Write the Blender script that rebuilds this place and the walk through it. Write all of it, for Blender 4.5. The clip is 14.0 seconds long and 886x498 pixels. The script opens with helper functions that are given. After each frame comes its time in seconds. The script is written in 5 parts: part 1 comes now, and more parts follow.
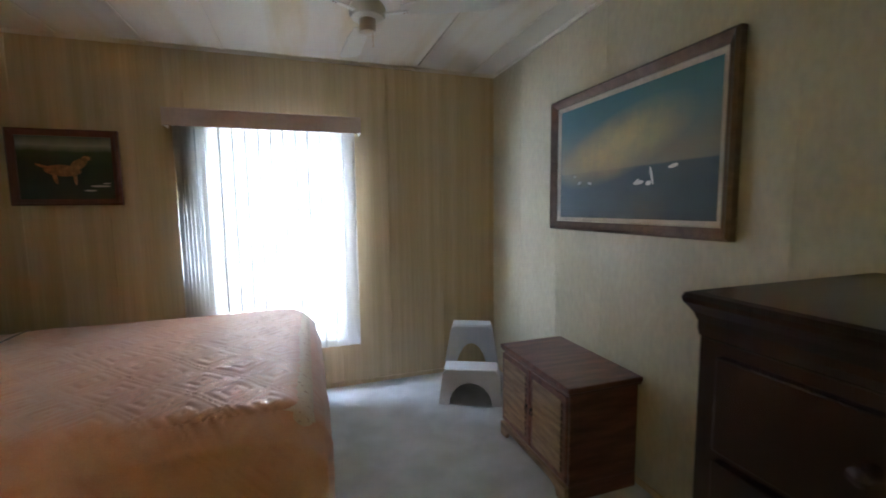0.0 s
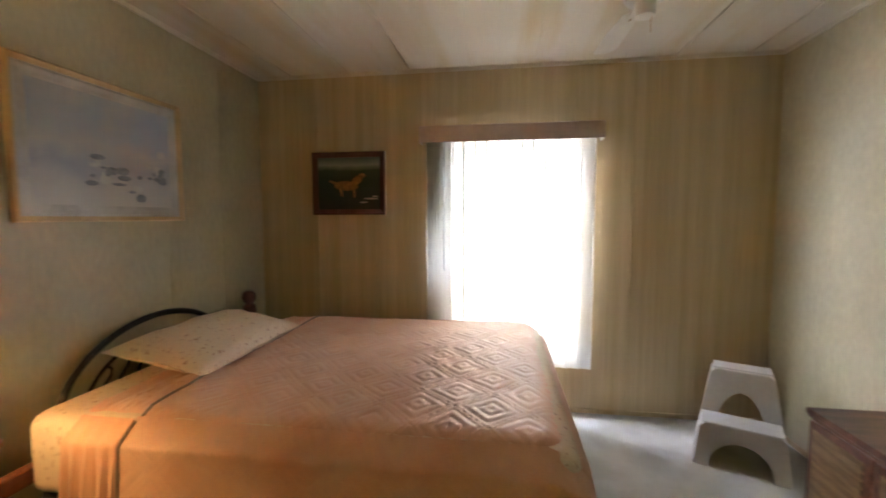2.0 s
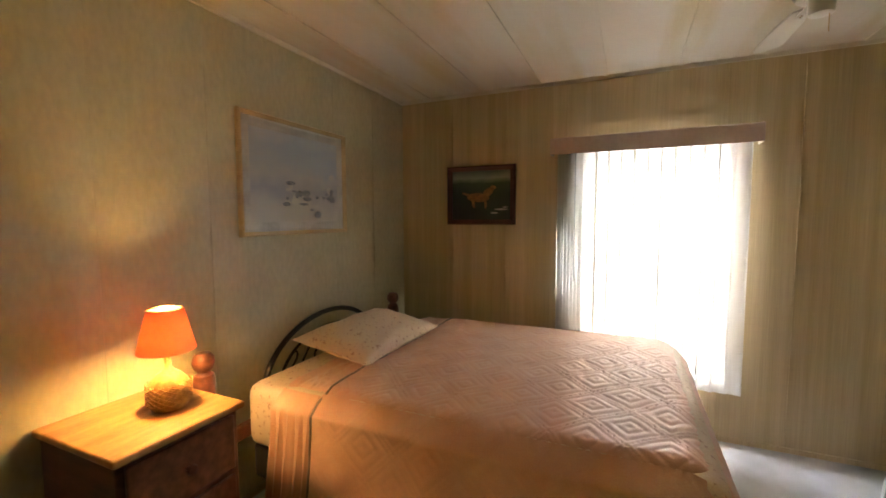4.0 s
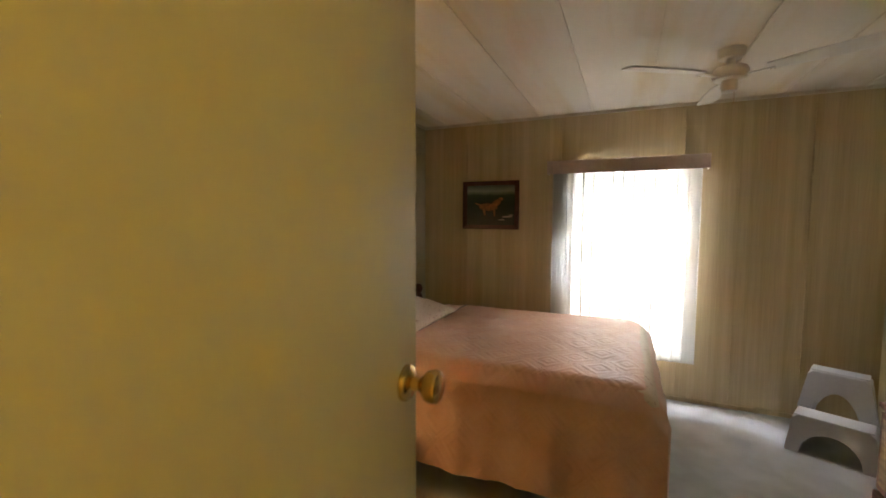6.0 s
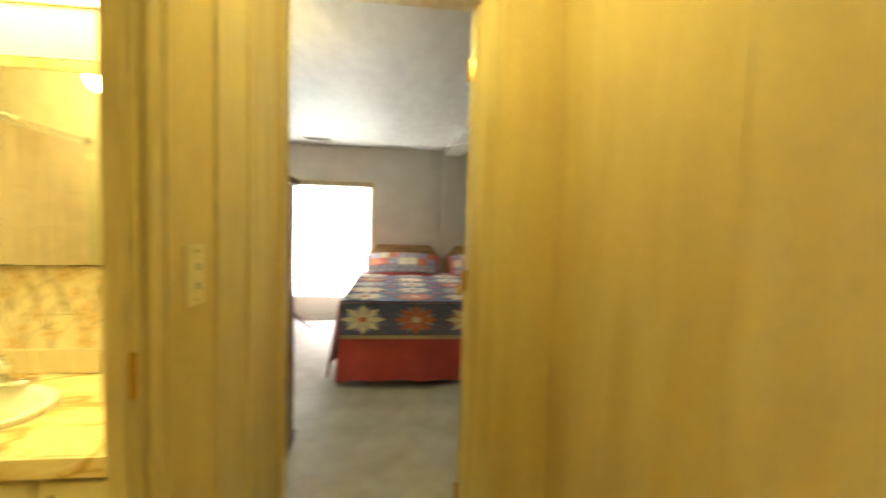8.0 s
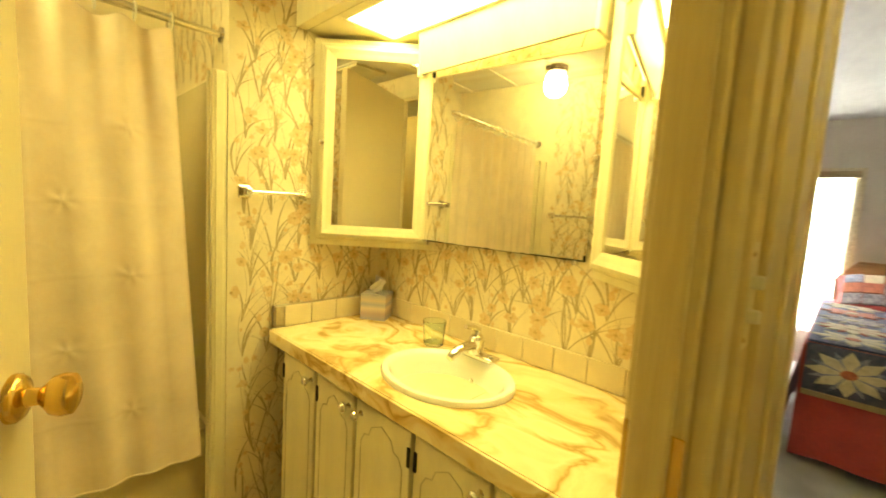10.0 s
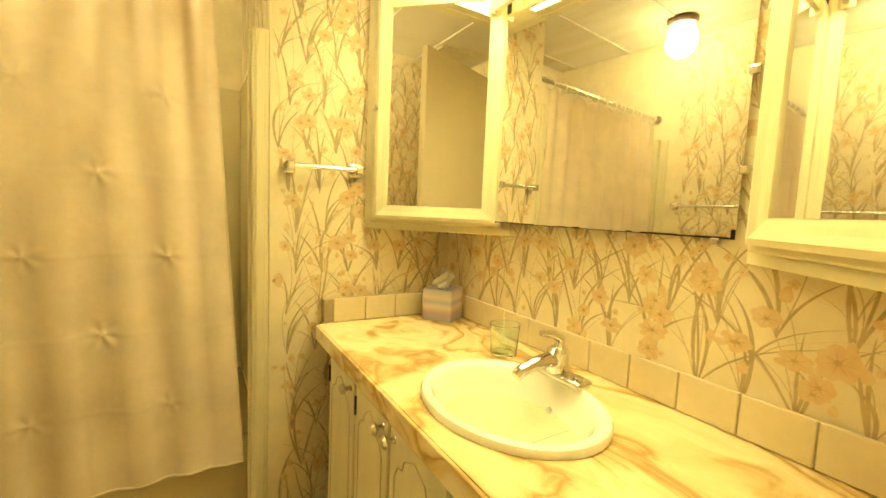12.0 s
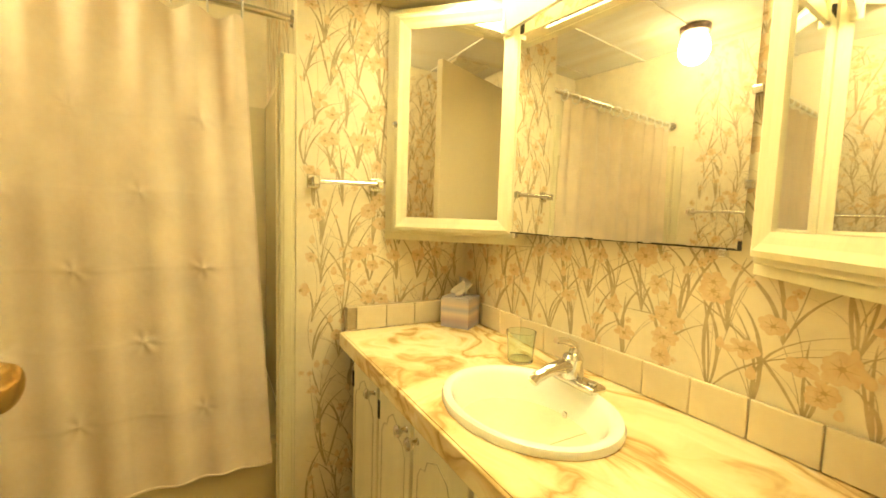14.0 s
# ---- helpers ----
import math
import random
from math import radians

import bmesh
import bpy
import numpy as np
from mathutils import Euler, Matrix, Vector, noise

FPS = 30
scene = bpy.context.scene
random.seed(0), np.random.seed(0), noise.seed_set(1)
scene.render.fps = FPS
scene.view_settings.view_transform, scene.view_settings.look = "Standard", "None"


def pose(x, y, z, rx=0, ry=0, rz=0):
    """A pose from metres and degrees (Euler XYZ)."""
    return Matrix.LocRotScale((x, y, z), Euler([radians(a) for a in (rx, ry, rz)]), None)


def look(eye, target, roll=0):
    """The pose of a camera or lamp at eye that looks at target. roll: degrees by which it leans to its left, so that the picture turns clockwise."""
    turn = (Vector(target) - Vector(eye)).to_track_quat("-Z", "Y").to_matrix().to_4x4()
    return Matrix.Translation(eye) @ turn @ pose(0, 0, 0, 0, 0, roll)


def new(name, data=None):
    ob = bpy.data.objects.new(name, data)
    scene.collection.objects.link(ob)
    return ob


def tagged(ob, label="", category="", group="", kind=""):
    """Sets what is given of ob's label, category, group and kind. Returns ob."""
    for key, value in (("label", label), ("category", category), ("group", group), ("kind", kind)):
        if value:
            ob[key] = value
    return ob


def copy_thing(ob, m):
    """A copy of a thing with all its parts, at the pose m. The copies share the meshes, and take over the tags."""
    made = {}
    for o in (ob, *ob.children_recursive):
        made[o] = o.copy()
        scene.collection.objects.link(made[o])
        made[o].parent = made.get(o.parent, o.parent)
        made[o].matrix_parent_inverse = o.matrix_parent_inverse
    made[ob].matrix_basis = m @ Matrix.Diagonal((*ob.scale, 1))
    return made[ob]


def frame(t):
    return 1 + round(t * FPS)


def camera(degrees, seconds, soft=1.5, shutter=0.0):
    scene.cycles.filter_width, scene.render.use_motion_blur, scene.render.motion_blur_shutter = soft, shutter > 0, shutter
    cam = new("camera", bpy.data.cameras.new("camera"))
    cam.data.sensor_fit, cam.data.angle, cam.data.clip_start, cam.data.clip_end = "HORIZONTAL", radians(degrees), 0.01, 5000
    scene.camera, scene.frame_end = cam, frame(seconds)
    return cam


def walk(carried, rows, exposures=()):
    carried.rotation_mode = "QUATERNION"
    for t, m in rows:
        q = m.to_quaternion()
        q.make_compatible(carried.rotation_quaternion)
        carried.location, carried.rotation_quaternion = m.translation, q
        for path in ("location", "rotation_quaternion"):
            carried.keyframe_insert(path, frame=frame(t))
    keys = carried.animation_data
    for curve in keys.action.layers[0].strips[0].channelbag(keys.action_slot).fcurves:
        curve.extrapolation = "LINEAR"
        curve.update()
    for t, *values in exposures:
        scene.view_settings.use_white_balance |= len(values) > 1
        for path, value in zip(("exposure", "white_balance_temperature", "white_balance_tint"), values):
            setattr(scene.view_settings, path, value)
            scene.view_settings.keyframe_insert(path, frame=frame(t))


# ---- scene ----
cam = camera(93.8, 14.0, soft=1.7, shutter=0.5)
PATH = [
    (0, (1.875, -2.881, 1.239), (2.502, -0.993, 1.039), -0.7),
    (0.5, (1.85, -2.808, 1.252), (2.337, -0.877, 1.06), -0.8),
    (1, (1.799, -2.761, 1.267), (2.087, -0.791, 1.08), -0.7),
    (1.5, (1.733, -2.723, 1.243), (1.749, -0.729, 1.087), -0.4),
    (2, (1.654, -2.688, 1.253), (1.371, -0.714, 1.103), -0.1),
    (2.5, (1.618, -2.686, 1.258), (1.11, -0.757, 1.118), -0.0),
    (3, (1.598, -2.755, 1.258), (0.890, -0.89, 1.125), 0.3),
    (3.2, (1.594, -2.768, 1.267), (0.793, -0.94, 1.129), 0.4),
    (5.5, (1.690, -3.245, 1.385), (0.874, -1.43, 1.225), -0.6),
    (6, (1.722, -3.5, 1.359), (0.918, -1.674, 1.216), 0.2),
    (6.5, (1.668, -3.708, 1.337), (0.592, -2.027, 1.213), 0.5),
    (6.8, (1.634, -3.806, 1.3), (0.333, -2.292, 1.187), 0.6),
    (7.1, (1.606, -3.895, 1.299), (0.069, -2.62, 1.186), 1.7),
    (7.3, (1.456, -3.931, 1.299), (-0.206, -2.824, 1.178), 1.9),
    (7.5, (1.341, -3.984, 1.281), (-0.441, -3.081, 1.173), 2.3),
    (8, (1.203, -4.111, 1.269), (-0.78, -3.877, 1.147), 1.8),
    (8.5, (1.133, -4.169, 1.285), (-0.804, -4.642, 1.135), 3.6),
    (9, (1.09, -4.25, 1.279), (-0.662, -5.198, 1.108), 3.8),
    (9.2, (1.063, -4.291, 1.272), (-0.63, -5.341, 1.095), 3.8),
    (11.3, (0.667, -4.521, 1.157), (-0.408, -6.196, 0.963), 2.6),
    (11.5, (0.65, -4.535, 1.148), (-0.41, -6.221, 0.96), 2.6),
    (12, (0.614, -4.57, 1.133), (-0.414, -6.276, 0.948), 2.5),
    (12.5, (0.602, -4.599, 1.119), (-0.377, -6.334, 0.938), 2.3),
    (13, (0.594, -4.607, 1.118), (-0.352, -6.36, 0.941), 2.1),
    (13.5, (0.605, -4.581, 1.137), (-0.347, -6.331, 0.962), 1.8),
    (14, (0.647, -4.531, 1.152), (-0.318, -6.275, 0.99), 1.8),
]
walk(cam, [(t, look(e, g, r)) for t, e, g, r in PATH],
     exposures=[(0.0, 0.2, 5350, 19), (1.5, 0.42, 6100, 21), (3.0, 0.52, 7100, 24), (5.5, 0.30, 6900, 23), (6.5, 0.45, 6700, 18), (7.2, 0.12, 6900, 11), (8.4, 0.05, 7200, 9), (9.2, -0.1, 7600, 8), (11.3, -0.15, 6900, 16), (12.3, -0.15, 6450, 24), (14.0, -0.10, 6000, 29)])

# ---- world, sun and large lights ----
world = bpy.data.worlds.new("sky_world")
scene.world = world
world.use_nodes = True
wn = world.node_tree.nodes
sky = wn.new("ShaderNodeTexSky")
sky.sky_type, sky.sun_disc = "NISHITA", False
sky.sun_elevation, sky.sun_rotation = radians(48), radians(200)
world.node_tree.links.new(sky.outputs[0], wn["Background"].inputs[0])
wn["Background"].inputs[1].default_value = 0.12


def lamp(name, kind, m, energy, color, size=0.1, size_y=None):
    d = bpy.data.lights.new(name, kind)
    d.energy, d.color = energy, color
    if kind == "AREA":
        d.shape, d.size, d.size_y = "RECTANGLE", size, size_y or size
    elif kind == "POINT":
        d.shadow_soft_size = size
    elif kind == "SUN":
        d.angle = radians(0.5)
    ob = new(name, d)
    ob.matrix_world = m
    return ob


lamp("sun", "SUN", look((3, -8, 12), (0, 0, 0)), 3.0, (1.0, 0.95, 0.88))
# the sky's light in the two window openings; all other light comes from the glowing lamps themselves, two of them added
# unseen in the hall
lamp("window_daylight", "AREA", look((1.56, 0.46, 1.15), (1.50, -1.2, 0.30)), 520, (0.74, 0.86, 1.0), 1.25, 1.5)
lamp("far_window_daylight", "AREA", look((-4.36, -4.92, 1.04), (-1.0, -4.2, 0.8)), 640, (0.88, 0.94, 1.0), 0.95, 1.40)


# ---- materials ----
def mat(name, color, rough=0.6, metal=0.0, vary=0.12, scale=6.0, stretch=(1, 1, 1), fine=60.0, bump=0.15, trans=0.0, second=None, sheen=0.0, alpha=None, contrast=(0.35, 0.65)):
    m = bpy.data.materials.new(name)
    m.use_nodes = True
    n, l = m.node_tree.nodes, m.node_tree.links
    b = n["Principled BSDF"]
    b.inputs["Roughness"].default_value, b.inputs["Metallic"].default_value = rough, metal
    co, mp = n.new("ShaderNodeTexCoord"), n.new("ShaderNodeMapping")
    mp.inputs["Scale"].default_value = stretch
    l.new(co.outputs["Object"], mp.inputs["Vector"])
    big, small = n.new("ShaderNodeTexNoise"), n.new("ShaderNodeTexNoise")
    big.inputs["Scale"].default_value, small.inputs["Scale"].default_value = scale, fine
    big.inputs["Detail"].default_value = 5.0
    l.new(mp.outputs[0], big.inputs["Vector"])
    l.new(mp.outputs[0], small.inputs["Vector"])
    ramp = n.new("ShaderNodeValToRGB")
    c2 = second or tuple(c * (1 - 2 * vary) for c in color)
    ramp.color_ramp.elements[0].color, ramp.color_ramp.elements[1].color = (*c2, 1), (*color, 1)
    ramp.color_ramp.elements[0].position, ramp.color_ramp.elements[1].position = contrast
    l.new(big.outputs[0], ramp.inputs[0])
    mix = n.new("ShaderNodeMix")
    mix.data_type, mix.blend_type = "RGBA", "OVERLAY"
    mix.inputs[0].default_value = min(0.6, vary * 2.0)
    l.new(ramp.outputs[0], mix.inputs[6])
    l.new(small.outputs[0], mix.inputs[7])
    l.new(mix.outputs[2], b.inputs["Base Color"])
    if bump:
        bp = n.new("ShaderNodeBump")
        bp.inputs["Strength"].default_value, bp.inputs["Distance"].default_value = bump, 0.004
        l.new(small.outputs[0], bp.inputs["Height"])
        l.new(bp.outputs[0], b.inputs["Normal"])
    if trans:
        b.inputs["Transmission Weight"].default_value = trans
    if sheen:
        b.inputs["Sheen Weight"].default_value = sheen
    return m


def thin(name, color, through_share, rough=0.8, stretch=(1, 1, 1), scale=8.0):
    """Cloth, paper or plastic film that lets light pass."""
    m = mat(name, color, rough, vary=0.06, scale=scale, stretch=stretch, bump=0.1)
    n, l = m.node_tree.nodes, m.node_tree.links
    t, mx = n.new("ShaderNodeBsdfTranslucent"), n.new("ShaderNodeMixShader")
    t.inputs[0].default_value = (*color, 1)
    mx.inputs[0].default_value = through_share
    l.new(n["Principled BSDF"].outputs[0], mx.inputs[1])
    l.new(t.outputs[0], mx.inputs[2])
    l.new(mx.outputs[0], n["Material Output"].inputs[0])
    return m


def glow(name, color, strength):
    m = mat(name, color, 0.4, vary=0.02, bump=0)
    b = m.node_tree.nodes["Principled BSDF"]
    b.inputs["Emission Color"].default_value, b.inputs["Emission Strength"].default_value = (*color, 1), strength
    return m


def glass(name, color=(1, 1, 1), rough=0.0):
    m = mat(name, color, rough, vary=0.0, bump=0, trans=1.0)
    m.node_tree.nodes["Principled BSDF"].inputs["IOR"].default_value = 1.45
    return m


M_PANEL = mat("striped_vinyl_panel", (0.61, 0.48, 0.29), 0.5, vary=0.13, scale=2.2, stretch=(9, 9, 0.12), fine=30, bump=0.04, second=(0.52, 0.40, 0.22))
M_PANEL2 = mat("plain_vinyl_panel", (0.53, 0.485, 0.33), 0.42, vary=0.08, scale=3.0, stretch=(1, 1, 0.5), fine=45, bump=0.04, second=(0.46, 0.415, 0.265))
M_HALL = mat("hall_panel", (0.66, 0.54, 0.30), 0.58, vary=0.08, scale=2.5, stretch=(3, 3, 0.5), fine=60, bump=0.05, second=(0.58, 0.45, 0.23))
M_TRIM = mat("cream_trim", (0.70, 0.60, 0.37), 0.4, vary=0.08, scale=4, stretch=(6, 6, 0.4), fine=50, bump=0.08, second=(0.58, 0.47, 0.26))
M_CEIL = mat("ceiling_board", (0.74, 0.69, 0.58), 0.75, vary=0.08, scale=2.0, stretch=(3.0, 0.35, 1), fine=110, bump=0.3, second=(0.66, 0.56, 0.36), contrast=(0.25, 0.5))
M_CEIL2 = mat("rough_ceiling", (0.66, 0.65, 0.60), 0.5, vary=0.06, scale=3.0, stretch=(2, 5, 1), fine=40, bump=0.9)
M_CARPET = mat("pale_carpet", (0.60, 0.60, 0.58), 0.95, vary=0.12, scale=5, fine=300, bump=0.8, sheen=0.2, second=(0.47, 0.47, 0.44))
M_VINYLFL = mat("bath_floor", (0.62, 0.50, 0.30), 0.5, vary=0.1, scale=8, bump=0.05)
M_DOOR = mat("door_paint", (0.66, 0.56, 0.37), 0.25, vary=0.015, scale=3, stretch=(2, 2, 0.4), fine=90, bump=0.04)
M_WHITEW = mat("painted_wall_far", (0.62, 0.58, 0.49), 0.6, vary=0.05, scale=4, fine=60, bump=0.05)
M_WOOD = mat("cherry_wood", (0.20, 0.075, 0.045), 0.32, vary=0.18, scale=5, stretch=(1, 6, 6), fine=70, bump=0.06, second=(0.10, 0.035, 0.02))
M_WOODLT = mat("worn_oak_front", (0.34, 0.22, 0.12), 0.45, vary=0.2, scale=6, stretch=(1, 1, 7), fine=60, bump=0.1, second=(0.2, 0.12, 0.06))
M_DARK = mat("dark_mahogany", (0.018, 0.007, 0.006), 0.26, vary=0.15, scale=6, stretch=(5, 1, 1), fine=60, bump=0.05)
M_PINE = mat("pine_wood", (0.55, 0.30, 0.12), 0.35, vary=0.15, scale=5, stretch=(6, 1, 1), fine=60, bump=0.05, second=(0.36, 0.17, 0.06))
M_BROWN = mat("brown_wood", (0.13, 0.065, 0.035), 0.4, vary=0.15, scale=5, stretch=(6, 6, 0.6), fine=60, bump=0.05)
M_OAK = mat("oak_headboard", (0.38, 0.25, 0.10), 0.45, vary=0.15, scale=5, stretch=(1, 1, 6), fine=60, bump=0.06)
M_SPREAD = mat("peach_bedspread", (0.82, 0.51, 0.36), 0.36, vary=0.08, scale=7, fine=220, bump=0.12, sheen=0.3, second=(0.74, 0.42, 0.29))
M_SHEET = mat("flowered_sheet", (0.78, 0.64, 0.50), 0.8, vary=0.15, scale=55, fine=200, bump=0.2, second=(0.55, 0.36, 0.26), contrast=(0.33, 0.40))
M_BORDER = mat("grey_hem", (0.40, 0.31, 0.27), 0.8, bump=0.2)
M_BLACK = mat("black_metal", (0.02, 0.018, 0.017), 0.4, 0.6, bump=0.05)
M_BASE = mat("dark_box_spring", (0.03, 0.028, 0.028), 0.9, bump=0.2)
M_PLASTIC = mat("white_plastic", (0.60, 0.60, 0.58), 0.4, vary=0.04, scale=4, bump=0.03)
M_WHITE = mat("white_enamel", (0.78, 0.75, 0.66), 0.35, vary=0.03, bump=0.02)
M_VALANCE = mat("mauve_valance", (0.64, 0.50, 0.44), 0.5, vary=0.06, scale=6, bump=0.06)
M_VANE = thin("blind_vane", (0.86, 0.84, 0.78), 0.5, stretch=(8, 8, 0.3))
M_CHROME = mat("chrome", (0.78, 0.76, 0.72), 0.12, 1.0, vary=0.02, bump=0)
M_BRASS = mat("brass", (0.75, 0.52, 0.20), 0.2, 1.0, vary=0.06, bump=0.02)
M_MIRROR = mat("mirror_silver", (0.93, 0.93, 0.92), 0.015, 1.0, vary=0.0, bump=0)
M_GLASS = glass("clear_glass")
M_PICGLASS = glass("non_glare_glass", (1, 1, 1), 0.02)
M_PICGLASS.node_tree.nodes["Principled BSDF"].inputs["IOR"].default_value = 1.2
M_GREENGL = glass("green_glass", (0.88, 0.98, 0.94), 0.02)
M_OUT = glow("bright_outdoors", (0.92, 0.97, 1.0), 5.0)
M_SHADE = thin("lamp_shade_cloth", (0.85, 0.40, 0.24), 0.45)
M_LAMPB = mat("amber_glaze", (0.66, 0.40, 0.13), 0.3, vary=0.15, scale=30, bump=0.1, second=(0.5, 0.27, 0.08))
M_OPAL = glow("opal_glass_lit", (1.0, 0.92, 0.36), 110.0)
# glow of the two added hall lights, which stay out of view
M_OPALH = glow("unseen_hall_glow", (1.0, 0.88, 0.26), 52.0)
M_OPAL2 = glow("opal_bell_lit", (1.0, 0.84, 0.40), 45.0)
M_DIFF = glow("light_diffuser", (1.0, 0.92, 0.36), 22.0)
M_TUBEL = glow("valance_tube_lit", (1.0, 0.92, 0.36), 6.0)
M_ROUTE = mat("routed_groove", (0.60, 0.52, 0.33), 0.6, bump=0)
M_CABINET = mat("cream_cabinet_paint", (0.78, 0.70, 0.46), 0.38, vary=0.05, scale=6, stretch=(3, 3, 0.6), bump=0.05)
M_PAPER = mat("wallpaper_ground", (0.84, 0.73, 0.51), 0.6, vary=0.05, scale=10, bump=0.05)
M_FLOWER = mat("print_ochre", (0.69, 0.49, 0.25), 0.6, vary=0.12, scale=40, bump=0, second=(0.73, 0.56, 0.33))
M_STEM = mat("print_brown", (0.52, 0.40, 0.22), 0.6, vary=0.12, scale=25, bump=0)
M_VEIN = mat("print_petal_line", (0.56, 0.38, 0.17), 0.6, vary=0.1, scale=25, bump=0)
M_TILE = mat("cream_tile", (0.74, 0.63, 0.42), 0.22, vary=0.04, bump=0.02)
M_GROUT = mat("grout", (0.45, 0.36, 0.22), 0.9, bump=0.1)
M_CURTAIN = thin("shower_curtain_cloth", (0.90, 0.75, 0.57), 0.12, rough=0.36)
M_TUB = mat("almond_tub", (0.74, 0.64, 0.40), 0.25, vary=0.03, bump=0.01)
M_SINK = mat("sink_enamel", (0.90, 0.88, 0.80), 0.12, vary=0.02, bump=0)
M_RED = mat("red_cloth", (0.36, 0.035, 0.025), 0.8, vary=0.12, scale=7, bump=0.2, sheen=0.2)
M_NAVY = mat("navy_cloth", (0.05, 0.06, 0.12), 0.85, vary=0.15, scale=40, bump=0.2, second=(0.10, 0.10, 0.16))
M_NAVY2 = mat("navy_print_cloth", (0.09, 0.11, 0.20), 0.85, vary=0.2, scale=60, bump=0.2, second=(0.30, 0.30, 0.36), contrast=(0.5, 0.6))
M_CREAMC = mat("cream_cloth", (0.66, 0.58, 0.38), 0.85, vary=0.1, scale=30, bump=0.2)
M_RUST = mat("rust_cloth", (0.48, 0.14, 0.07), 0.85, vary=0.15, scale=40, bump=0.2)
M_GREYC = mat("grey_print_cloth", (0.42, 0.38, 0.38), 0.85, vary=0.2, scale=45, bump=0.2, second=(0.14, 0.12, 0.16))
M_TAN = mat("tan_cloth", (0.45, 0.34, 0.20), 0.85, bump=0.2)
# near-black colour in place of the shade inside holes and gaps
M_GAPSHADE = mat("painted_gap_shade", (0.03, 0.03, 0.03), 0.8, bump=0)
M_TISSUE = thin("tissue_paper", (0.85, 0.80, 0.72), 0.3)


def marble():
    m = mat("onyx_laminate", (0.80, 0.62, 0.28), 0.2, vary=0.1, scale=5, fine=60, bump=0)
    n, l = m.node_tree.nodes, m.node_tree.links
    warp, veil, r = n.new("ShaderNodeTexNoise"), n.new("ShaderNodeTexNoise"), n.new("ShaderNodeValToRGB")
    warp.inputs["Scale"].default_value, warp.inputs["Detail"].default_value = 3.0, 3.0
    veil.inputs["Scale"].default_value, veil.inputs["Detail"].default_value = 3.6, 6.0
    veil.inputs["Roughness"].default_value, veil.inputs["Distortion"].default_value = 0.52, 1.6
    push = n.new("ShaderNodeMix")
    push.data_type, push.blend_type = "RGBA", "LINEAR_LIGHT"
    push.inputs[0].default_value = 0.22
    n["Mapping"].inputs["Scale"].default_value, n["Mapping"].inputs["Rotation"].default_value = (1.0, 0.6, 1.0), (0, 0, 0.7)
    l.new(n["Mapping"].outputs[0], warp.inputs["Vector"])
    l.new(n["Mapping"].outputs[0], push.inputs[6])
    l.new(warp.outputs["Color"], push.inputs[7])
    l.new(push.outputs[2], veil.inputs["Vector"])
    e = r.color_ramp.elements
    e[0].position, e[0].color, e[1].position, e[1].color = 0.28, (0.70, 0.52, 0.25, 1), 0.72, (0.78, 0.62, 0.33, 1)
    for at, c in ((0.40, (0.83, 0.69, 0.39)), (0.455, (0.76, 0.57, 0.27)), (0.495, (0.47, 0.30, 0.10)), (0.535, (0.74, 0.54, 0.25)), (0.60, (0.85, 0.72, 0.43))):
        k = e.new(at)
        k.color = (*c, 1)
    l.new(veil.outputs[0], r.inputs[0])
    l.new(r.outputs[0], n["Principled BSDF"].inputs["Base Color"])
    return m


M_MARBLE = marble()


def bands(name, stops, axis, lo, hi, rough=0.5, wobble=0.12):
    """A painted or printed picture: colours that change along one axis between lo and hi, brushed by noise."""
    m = mat(name, stops[0][1], rough, bump=0.1)
    n, l = m.node_tree.nodes, m.node_tree.links
    sep, mr, add, r = n.new("ShaderNodeSeparateXYZ"), n.new("ShaderNodeMapRange"), n.new("ShaderNodeMath"), n.new("ShaderNodeValToRGB")
    l.new(n["Texture Coordinate"].outputs["Object"], sep.inputs[0])
    l.new(sep.outputs["XYZ".index(axis)], mr.inputs[0])
    mr.inputs[1].default_value, mr.inputs[2].default_value = lo, hi
    nz = n.new("ShaderNodeTexNoise")
    nz.inputs["Scale"].default_value, nz.inputs["Detail"].default_value = 7.0, 8.0
    l.new(n["Mapping"].outputs[0], nz.inputs["Vector"])
    sc = n.new("ShaderNodeMath")
    sc.operation, sc.inputs[1].default_value = "MULTIPLY_ADD", wobble * 2
    sc.inputs[2].default_value = -wobble
    l.new(nz.outputs[0], sc.inputs[0])
    l.new(mr.outputs[0], add.inputs[0])
    l.new(sc.outputs[0], add.inputs[1])
    l.new(add.outputs[0], r.inputs[0])
    e = r.color_ramp.elements
    while len(e) < len(stops):
        e.new(0.5)
    for el, (p, c) in zip(e, stops):
        el.position, el.color = p, (*c, 1)
    l.new(r.outputs[0], n["Principled BSDF"].inputs["Base Color"])
    return m


# ---- builders ----
def part(name, bm, material, parent=None, label="", smooth=False, kind=""):
    me = bpy.data.meshes.new(name)
    bmesh.ops.recalc_face_normals(bm, faces=bm.faces)
    bm.to_mesh(me)
    bm.free()
    me.materials.append(material)
    if smooth:
        me.shade_smooth()
        me.set_sharp_from_angle(angle=radians(40))
    ob = new(name, me)
    ob.parent = parent
    if label:
        ob["label"] = label
    if kind:
        ob["kind"] = kind
    return ob


def thing(name, m, label, category, group="", kind=""):
    ob = new(name)
    ob.empty_display_size = 0.1
    ob.matrix_world = m
    return tagged(ob, label, category, group, kind)


